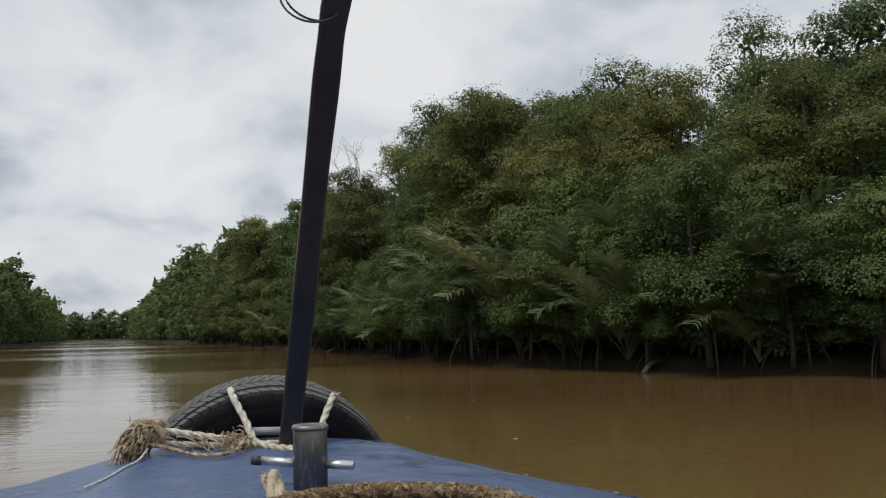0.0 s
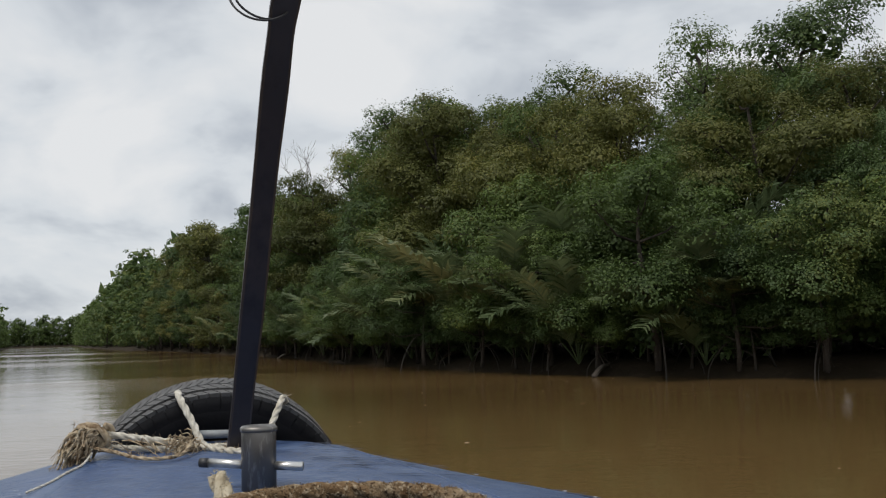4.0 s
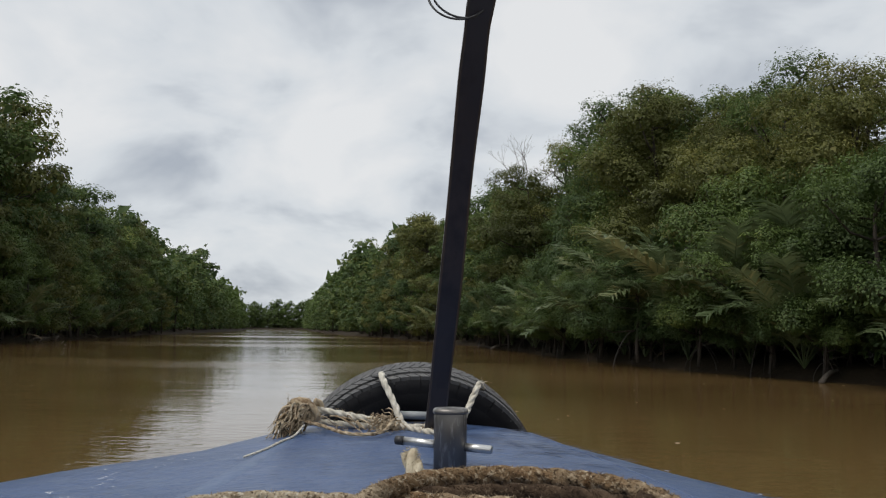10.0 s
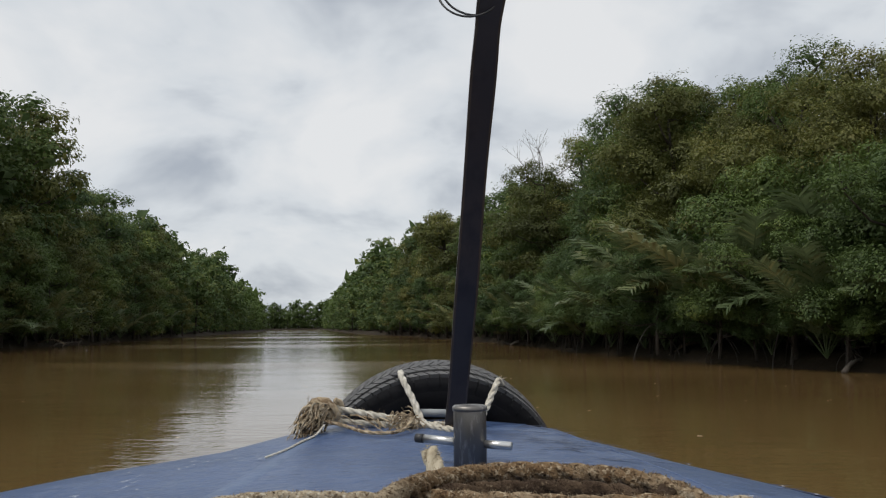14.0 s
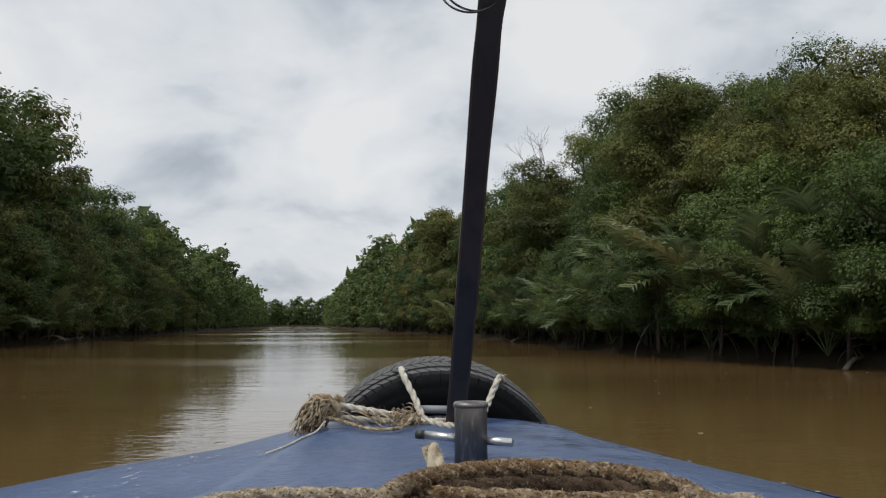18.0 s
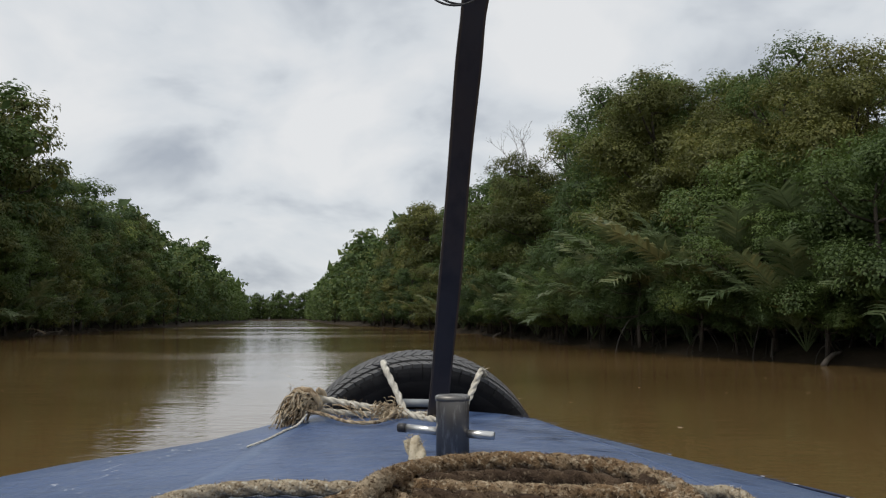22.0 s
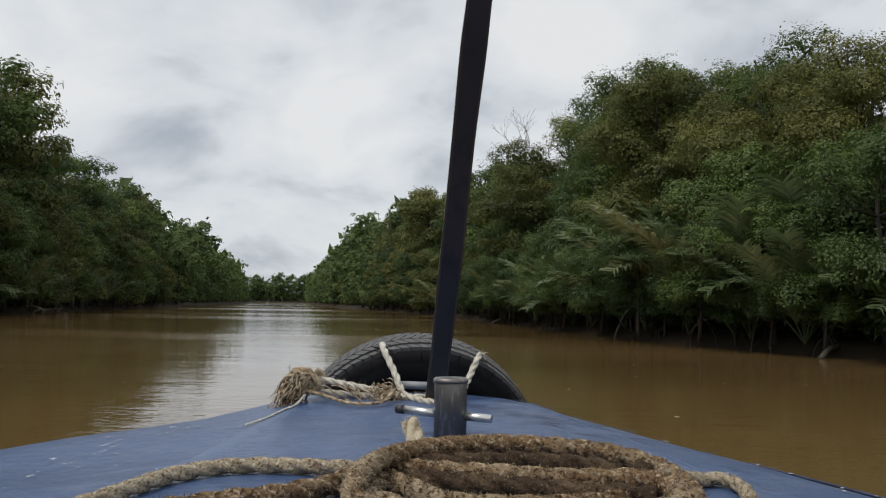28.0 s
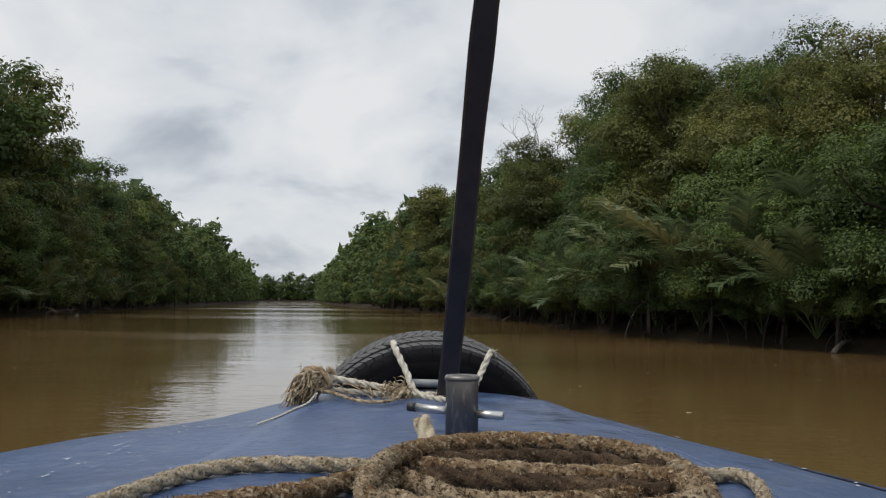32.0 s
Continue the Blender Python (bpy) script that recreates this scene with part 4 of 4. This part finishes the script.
for i in range(46):
    y = rs.uniform(2.12, 2.56)
    x = rs.uniform(0.13, 0.13 + 0.30 * (2.75 - y) / 0.6)
    chip("scratch", x, y, 0.0032, rs.uniform(0.012, 0.032), rs.uniform(1.2, 1.75), deck_top(x, y) + 0.004, M_SCRATCH)
for i in range(30):
    y = rs.uniform(1.6, 2.56)
    hi = lerp(R_EDGE, y)
    x = rs.uniform(0.16, max(0.2, hi - 0.03))
    chip("scratch", x, y, 0.0034, rs.uniform(0.015, 0.055), rs.uniform(0.7, 1.5), deck_top(x, y) + 0.004, M_SCRATCH)


for i in range(70):
    y = rs.uniform(1.5, 2.5)
    x = rs.uniform(-0.42, 0.1)
    chip("scratch", x, y, 0.0016, rs.uniform(0.004, 0.016), rs.uniform(1.2, 1.9), deck_top(x, y) + 0.004, M_SCRATCH)
# raised seam where the flat of the deck meets its sloping side
tube("seam", spline([(x, y, deck_z(y) - 0.0035) for y, x in ((1.1, 0.60), (1.6, 0.52), (2.0, 0.42), (2.3, 0.318), (2.5, 0.25), (2.56, 0.21))], 6), 0.0050, 8, M_DECK, deck)

# soft ridge, slightly paler, along the crease of the deck
ridge = spline([(x + 0.012, y, deck_z(y) - 0.0873) for y, x in ((1.15, -0.625), (1.6, -0.53), (1.82, -0.465), (2.2, -0.417), (2.42, -0.390))], 8)
tube("worn_ridge", ridge, 0.09, 72, M_RIDGE, deck, "paler paint along the crease")

edge = [(lerp(R_EDGE, y) - 0.055, y) for y in (1.12, 1.3, 1.5, 1.7, 1.9, 2.05, 2.2)]
tube("edge_groove", spline([(x, y, deck_top(x, y) + 0.001) for x, y in edge], 6), 0.0032, 6, M_SCRATCH, deck, "dark groove along the deck's edge")

# mooring post with its cross pin
def lathe(profile, sides, at=(0, 0, 0)):
    bm = bmesh.new()
    rings = []
    for r, z in profile:
        rings.append([bm.verts.new((at[0] + r * math.cos(2 * math.pi * k / sides), at[1] + r * math.sin(2 * math.pi * k / sides), at[2] + z)) for k in range(sides)])
    for a, b in zip(rings, rings[1:]):
        for k in range(sides):
            bm.faces.new((a[k], a[(k + 1) % sides], b[(k + 1) % sides], b[k]))
    bm.faces.new(rings[-1])
    bm.faces.new(list(reversed(rings[0])))
    return bm


BX, BY = 0.014, 1.99
bollard = part("mooring_post", lathe([(0.0345, 0), (0.0345, 0.145), (0.0335, 0.149), (0.030, 0.152)], 36, (BX, BY, 0.885)), M_STEEL, boat, "dull steel mooring post", True)
part("cap", lathe([(0.0365, 0), (0.0372, 0.004), (0.0365, 0.008), (0.033, 0.011)], 36, (BX, BY, 1.028)), M_STEEL, bollard, "", True)
for side, pts in (("l", [(-0.086, 2.030, 0.966), (BX - 0.02, BY + 0.006, 0.962)]), ("r", [(BX + 0.02, BY - 0.006, 0.960), (0.098, 1.955, 0.958)])):
    tube("cross_pin", [Vector(p) for p in pts], 0.0088, 16, M_ALU, bollard, "pale aluminium cross pin")
tube("pin_end", [Vector((-0.101, 2.036, 0.9665)), Vector((-0.084, 2.029, 0.966))], 0.0098, 12, M_WIRE, bollard, "black plastic end of the pin")
part("weld_ring", lathe([(0.044, 0), (0.043, 0.004), (0.036, 0.009)], 36, (BX, BY, 0.899)), M_STEEL, bollard, "", True)

# flat dark pole that leans back over the deck, with a loop of wire
bm = bmesh.new()
prev = None
POLE = spline([(-0.026, 2.522, 0.880), (-0.020, 2.458, 0.958), (-0.006, 2.384, 1.104), (0.015, 2.205, 1.328), (0.033, 2.026, 1.547), (0.0475, 1.895, 1.700), (0.0555, 1.829, 1.780), (0.0615, 1.790, 1.827), (0.072, 1.752, 1.872), (0.098, 1.660, 1.975), (0.125, 1.560, 2.085)], 4)
for i, p in enumerate(POLE):
    along = (POLE[min(i + 1, len(POLE) - 1)] - POLE[max(i - 1, 0)]).normalized()
    side = along.cross(Vector((0, 1, 0.75))).normalized()
    side = side if side.x > 0 else -side
    face = side.cross(along)
    w, d, c = 0.0262 + 0.0010 * math.sin(i * 0.7), 0.014, 0.005
    ring = [bm.verts.new(p + side * px + face * py) for px, py in ((-w + c, -d), (w - c, -d), (w, -d + c), (w, d - c), (w - c, d), (-w + c, d), (-w, d - c), (-w, -d + c))]
    if prev:
        for k in range(8):
            bm.faces.new((prev[k], prev[(k + 1) % 8], ring[(k + 1) % 8], ring[k]))
    else:
        bm.faces.new(list(reversed(ring)))
    prev = ring
bm.faces.new(prev)
bmesh.ops.recalc_face_normals(bm, faces=bm.faces)
pole = part("pole", bm, M_POLE, boat, "tall flat dark brown pole leaning over the bow")
for k, (rad, tilt) in enumerate(((0.0620, 0.0), (0.0590, 0.07))):
    pts = [Vector((0.021 + rad * math.cos(a) + tilt * 0.06, 1.796 + 0.026 * math.sin(a + k), 1.861 + rad * math.sin(a) * (1 - tilt))) for a in np.linspace(0, 2 * math.pi, 49)]
    tube("wire_ring", pts, 0.0022, 6, M_WIRE, pole, "loop of thin black wire")


# ---- tyre fender over the bow ----
def tyre_thing():
    thing = empty("tyre")
    R = 0.345
    prof = [(0.205, -0.060), (0.215, -0.078), (0.250, -0.098), (0.290, -0.100), (0.318, -0.092), (0.331, -0.080), (0.334, 0.0), (0.331, 0.080), (0.318, 0.092), (0.290, 0.100), (0.250, 0.098), (0.215, 0.078), (0.205, 0.060), (0.225, 0.055), (0.300, 0.07), (0.312, 0.0), (0.300, -0.07), (0.225, -0.055)]
    S = 96
    bm = bmesh.new()
    rings = [[bm.verts.new((r * math.cos(2 * math.pi * k / S), w, r * math.sin(2 * math.pi * k / S))) for r, w in prof] for k in range(S)]
    m = len(prof)
    for k in range(S):
        a, b = rings[k], rings[(k + 1) % S]
        for j in range(m):
            bm.faces.new((a[j], a[(j + 1) % m], b[(j + 1) % m], b[j]))
    bmesh.ops.recalc_face_normals(bm, faces=bm.faces)
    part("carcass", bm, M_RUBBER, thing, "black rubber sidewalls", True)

    def block(ths, ws, r0, r1):
        """A tread block between four corners (angle, across)."""
        v = [(r * math.cos(t), w, r * math.sin(t)) for r in (r0, r1) for t, w in zip(ths, ws)]
        return v, [(4, 5, 6, 7), (0, 1, 5, 4), (1, 2, 6, 5), (2, 3, 7, 6), (3, 0, 4, 7)]

    N = 80
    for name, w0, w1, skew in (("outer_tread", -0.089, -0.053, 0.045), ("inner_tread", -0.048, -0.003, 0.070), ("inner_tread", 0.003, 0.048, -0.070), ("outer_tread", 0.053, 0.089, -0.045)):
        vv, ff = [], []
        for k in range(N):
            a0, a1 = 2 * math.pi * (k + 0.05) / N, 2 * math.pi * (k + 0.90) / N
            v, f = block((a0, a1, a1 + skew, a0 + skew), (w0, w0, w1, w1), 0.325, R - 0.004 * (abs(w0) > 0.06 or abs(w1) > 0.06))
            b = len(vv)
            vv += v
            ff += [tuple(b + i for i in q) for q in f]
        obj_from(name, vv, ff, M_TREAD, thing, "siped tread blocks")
    # shoulder lugs running down each sidewall
    for s in (-1, 1):
        vv, ff = [], []
        for k in range(N * 3 // 4):
            p = 8 * math.pi / (3 * N)
            a0, a1 = p * (k + 0.03 + 0.03 * math.sin(k * 2.3)), p * (k + 0.955 + 0.02 * math.sin(k * 3.1))
            b = len(vv)
            for r, w, up in ((0.333, 0.0860, 0.002), (0.322, 0.0925, 0.003), (0.310, 0.0960, 0.0025), (0.292, 0.0995, -0.0012)):
                vv += [(r * math.cos(a0), s * (w + up), r * math.sin(a0)), (r * math.cos(a1), s * (w + up), r * math.sin(a1))]
            ff += [(b + j, b + j + 1, b + j + 3, b + j + 2) for j in (0, 2, 4)]
        tagged(obj_from("shoulder", vv, ff, M_RUBBER, thing, "", True), kind="stuff")
    return tagged(thing, "worn black car tyre tied over the bow as a fender", "tyre")


tyre = tyre_thing()
tyre.matrix_basis = pose(-0.080, 2.79, 0.742, 11, 0, 6) @ Matrix.Diagonal((1.065, 1.0, 1.035, 1))


bm = bmesh.new()
bmesh.ops.create_uvsphere(bm, u_segments=14, v_segments=8, radius=0.017, matrix=Matrix.Translation((-0.178, 2.632, 1.070)) @ Matrix.Diagonal((1.4, 1.0, 0.35, 1)))
hole = part("rope_hole", bm, M_WIRE, tyre, "dark hole cut through the tread")
hole.matrix_parent_inverse = tyre.matrix_basis.inverted()

# ---- ropes ----
def on_deck(points):
    """Points (x, y, height above the deck) to the world."""
    return [(x, y, deck_top(x, y) + h) for x, y, h in points]


rf = random.Random(9)


def fuzz(parent, paths, radius, count, length, material, name="fuzz"):
    """Short fibres standing off a rope."""
    lines = [resample(spline([Vector(p) for p in pts], 8), 0.01) for pts in paths]

    def start(rng):
        line = lines[rng.randrange(len(lines))]
        p = line[rng.randrange(len(line))]
        d = Vector((rng.gauss(0, 1), rng.gauss(0, 1), abs(rng.gauss(0, 1)))).normalized()
        return p + d * radius * 0.85, d

    return fibres(name, start, count, length, 0.0008, material, parent, rf)


mooring = empty("mooring_rope")
tagged(mooring, "thick weathered brown rope coiled loosely on the foredeck", "rope")
RB = 0.0185
pale_lead = on_deck([(-0.60, 1.25, 0.0145), (-0.523, 1.441, 0.0145), (-0.469, 1.576, 0.0145), (-0.435, 1.622, 0.0145), (-0.394, 1.653, 0.0145), (-0.327, 1.665, 0.0145), (-0.256, 1.655, 0.0145), (-0.175, 1.638, 0.0145), (-0.08, 1.63, 0.0145), (0.0, 1.635, 0.0145)])
coil = on_deck([(-0.46, 1.32, RB), (-0.332, 1.398, 0.0180), (-0.255, 1.430, 0.0180), (-0.209, 1.466, 0.0180), (-0.178, 1.498, 0.0180), (-0.148, 1.554, 0.0180), (-0.105, 1.611, 0.0180), (-0.038, 1.608, 0.0180), (0.047, 1.583, 0.0200), (0.121, 1.565, 0.0220), (0.184, 1.545, 0.0240), (0.257, 1.543, 0.0260), (0.319, 1.536, 0.0300), (0.352, 1.483, 0.0340), (0.352, 1.396, 0.0360), (0.34, 1.36, 0.034), (0.20, 1.29, 0.03), (0.02, 1.27, 0.03), (-0.08, 1.30, 0.04), (-0.118, 1.290, 0.0450), (-0.126, 1.361, 0.0520), (-0.117, 1.447, 0.0550), (-0.092, 1.573, 0.0460), (-0.040, 1.691, 0.0360), (0.021, 1.739, 0.0340), (0.105, 1.763, 0.0340), (0.209, 1.753, 0.0340), (0.308, 1.722, 0.0320), (0.374, 1.656, 0.0260), (0.396, 1.550, 0.0200), (0.380, 1.432, 0.0190), (0.35, 1.33, 0.019)])
under = on_deck([(-0.11, 1.60, RB), (-0.075, 1.70, RB), (0.001, 1.750, RB), (0.106, 1.776, RB), (0.211, 1.772, RB), (0.309, 1.737, RB), (0.350, 1.675, RB), (0.335, 1.61, RB)])
inner = on_deck([(-0.107, 1.371, 0.0190), (-0.108, 1.475, 0.0190), (-0.088, 1.519, 0.0190), (-0.043, 1.463, 0.0190), (0.000, 1.399, 0.0190), (0.08, 1.38, RB), (0.20, 1.40, RB), (0.27, 1.44, RB)])
inside = on_deck([(-0.05, 1.640, RB), (0.04, 1.672, RB), (0.15, 1.688, RB), (0.25, 1.672, RB), (0.30, 1.625, RB)])
short_loop = on_deck([(0.36, 1.585, 0.030), (0.417, 1.612, 0.020), (0.450, 1.637, 0.0125), (0.481, 1.650, 0.0125), (0.499, 1.615, 0.0125), (0.493, 1.540, 0.0125), (0.476, 1.471, 0.0125), (0.44, 1.36, 0.0125)])
below = on_deck([(-0.05, 1.545, RB), (0.03, 1.520, RB), (0.11, 1.498, RB), (0.20, 1.480, RB), (0.28, 1.478, RB), (0.33, 1.46, RB)])
turns = [pale_lead, coil, under, inner, inside, short_loop, below]
# under, inside and below carry the coil's painted shade; the last two fill gaps
for pts, rad_, m_ in zip(turns, (0.0145, RB, RB, RB, RB, 0.0125, RB), (M_ROPE_P, M_ROPE_B, M_ROPE_SHADE, M_ROPE_B, M_ROPE_SHADE, M_ROPE_P, M_ROPE_SHADE)):
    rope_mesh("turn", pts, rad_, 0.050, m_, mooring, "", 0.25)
stub_z = deck_top(0, 1.84)
stub_pts = [(0.02, 1.765, stub_z + 0.020), (-0.025, 1.785, stub_z + 0.016), (-0.049, 1.800, stub_z + 0.018), (-0.056, 1.818, stub_z + 0.034), (-0.0645, 1.848, stub_z + 0.054)]
rope_mesh("rope_end", stub_pts, 0.0175, 0.05, M_ROPE_C, mooring, "pale cut end of the rope, standing up")
fibres("end_fuzz", lambda r: (Vector((-0.065 + r.gauss(0, 0.008), 1.849 + r.gauss(0, 0.008), stub_z + 0.054)), Vector((r.gauss(0, 0.6), r.gauss(0, 0.6), 1)).normalized()), 140, 0.004, 0.0010, M_ROPE_C, mooring, rf)
fuzz(mooring, [stub_pts], 0.0175, 1100, 0.005, M_ROPE_C, "pale_fuzz")
fuzz(mooring, [coil, inner], RB, 21000, 0.0060, M_ROPE_B)
fuzz(mooring, [coil], RB, 7000, 0.0060, M_ROPE_P, "light_fuzz")
fuzz(mooring, [pale_lead], 0.0145, 5000, 0.0045, M_ROPE_P, "lead_fuzz")
fuzz(mooring, [short_loop], 0.0125, 2600, 0.0045, M_ROPE_P, "loop_fuzz")
fuzz(mooring, [under, inside, below], RB, 6500, 0.007, M_ROPE_SHADE, "dark_fuzz")

tie = empty("tyre_lashing")
tagged(tie, "white twisted rope lashing the tyre to the bow", "rope")
left_leg = [(-0.180, 2.74, 1.06), (-0.172, 2.63, 1.075), (-0.164, 2.592, 1.060), (-0.150, 2.572, 1.035), (-0.132, 2.55, 1.003), (-0.115, 2.525, 0.965), (-0.10, 2.51, 0.945)]
right_leg = [(0.112, 2.72, 1.035), (0.100, 2.63, 1.052), (0.092, 2.60, 1.042), (0.080, 2.585, 1.018), (0.064, 2.55, 0.985), (0.042, 2.50, 0.95)]
rope_mesh("left_leg", left_leg, 0.0095, 0.03, M_ROPE_W, tie)
rope_mesh("right_leg", right_leg, 0.0088, 0.03, M_ROPE_W, tie)
fibres("frayed_end", lambda r: (Vector((0.100, 2.615, 1.054)), Vector((r.gauss(0.6, 0.6), r.gauss(0, 0.4), r.gauss(0.5, 0.3))).normalized()), 26, 0.020, 0.0010, M_ROPE_W, tie, rf)

line = empty("bow_line")
tagged(line, "frayed white bow rope knotted at the edge of the foredeck", "rope")
main = [(-0.385, 2.53, 0.995), (-0.345, 2.535, 0.988), (-0.28, 2.535, 0.976), (-0.222, 2.53, 0.966), (-0.15, 2.52, 0.954), (-0.098, 2.50, 0.946), (-0.05, 2.45, 0.941), (-0.01, 2.42, 0.940), (0.03, 2.44, 0.940)]
rope_mesh("main_part", main, 0.0092, 0.03, M_ROPE_W, line)
second = [(-0.385, 2.54, 0.965), (-0.33, 2.535, 0.955), (-0.26, 2.53, 0.948), (-0.18, 2.52, 0.945), (-0.10, 2.53, 0.944), (-0.03, 2.53, 0.944)]
rope_mesh("second_part", second, 0.0078, 0.03, M_ROPE_W, line)
third = on_deck([(-0.37, 2.50, 0.03), (-0.31, 2.46, 0.02), (-0.25, 2.40, 0.010), (-0.19, 2.37, 0.009), (-0.15, 2.40, 0.012), (-0.13, 2.45, 0.03)])
rope_mesh("frayed_part", third, 0.0048, 0.03, M_FRAY, line)
tail = on_deck([(-0.365, 2.48, 0.02), (-0.377, 2.414, 0.006), (-0.397, 2.336, 0.005), (-0.415, 2.247, 0.004), (-0.432, 2.194, 0.004), (-0.449, 2.15, 0.004)])
rope_mesh("tail", tail, 0.0028, 0.022, M_ROPE_W, line)


def yarns(name, start, count, length, radius, droop, material, parent):
    """Unlaid yarns: thin wavy threads that hang from start(rng) -> (point, direction)."""
    v, f = [], []
    for _ in range(count):
        p, d = start(rf)
        L, ph, amp = length * rf.uniform(0.4, 1.1), rf.uniform(0, 6.3), rf.uniform(0.006, 0.022)
        side = d.cross(Vector((rf.gauss(0, 1), rf.gauss(0, 1), rf.gauss(0, 1)))).normalized()
        pts = []
        for k in range(9):
            t = k / 8
            q = p + d * (L * t) + Vector((0, 0, -droop * L * t * t)) + side * (amp * (math.sin(ph + t * 8) - math.sin(ph)) * (0.3 + 0.7 * t))
            q.z = max(q.z, deck_z(q.y) - 0.03)
            pts.append(q)
        tube_data(pts, [radius * (1 - 0.5 * k / 8) for k in range(9)], 4, v, f)
    return tagged(obj_from(name, v, f, material, parent, "", True), kind="stuff")


def knot_start(r):
    a = r.uniform(0, 6.28)
    p = Vector((-0.378 + 0.026 * math.cos(a), 2.52 + 0.026 * math.sin(a), 0.985 + r.uniform(-0.015, 0.022)))
    return p, Vector((r.gauss(-0.62, 0.26), r.gauss(-0.35, 0.35), r.gauss(-0.42, 0.26))).normalized()


kv, kf = [], []
for k in range(5):
    ph = k * 1.3
    ring = [Vector((-0.380 + 0.028 * math.cos(a + ph) + 0.006 * k, 2.53 + 0.026 * math.sin(a) * math.cos(ph), 0.982 + 0.026 * math.sin(a + 0.4 * k))) for a in np.linspace(0, 5.4, 14)]
    rope_data(ring, 0.0095, 0.03, kv, kf)
obj_from("knot", kv, kf, M_FRAY, line, "bulky knot of frayed rope", True)
yarns("knot_tassel", knot_start, 30, 0.066, 0.0050, 0.8, M_FRAY, line)
yarns("dirty_strand", knot_start, 16, 0.060, 0.0040, 0.8, M_ROPE_P, line)
yarns("loose_thread", knot_start, 60, 0.088, 0.0013, 0.7, M_FRAY, line)
fibres("knot_fuzz", lambda r: (Vector((-0.375 + r.gauss(0, 0.022), 2.52 + r.gauss(0, 0.02), 0.995 + r.gauss(0, 0.018))), Vector((r.gauss(0, 1), r.gauss(0, 1), abs(r.gauss(0, 1)))).normalized()), 70, 0.03, 0.0007, M_FRAY, line, rf)
yarns("tuft", lambda r: (Vector((-0.138 + r.gauss(0, 0.014), 2.49, 0.958 + r.gauss(0, 0.010))), Vector((r.gauss(-0.4, 0.6), r.gauss(-0.4, 0.4), r.gauss(0.15, 0.5))).normalized()), 60, 0.065, 0.0017, 0.6, M_FRAY, line)
yarns("loose_yarn", lambda r: (Vector((-0.34 + r.uniform(0, 0.16), 2.52, 0.975 - r.uniform(0, 0.02))), Vector((r.gauss(0.8, 0.4), r.gauss(-0.3, 0.2), r.gauss(-0.1, 0.15))).normalized()), 12, 0.12, 0.0018, 0.35, M_FRAY, line)
fuzz(line, [main, second, third], 0.010, 500, 0.014, M_FRAY)
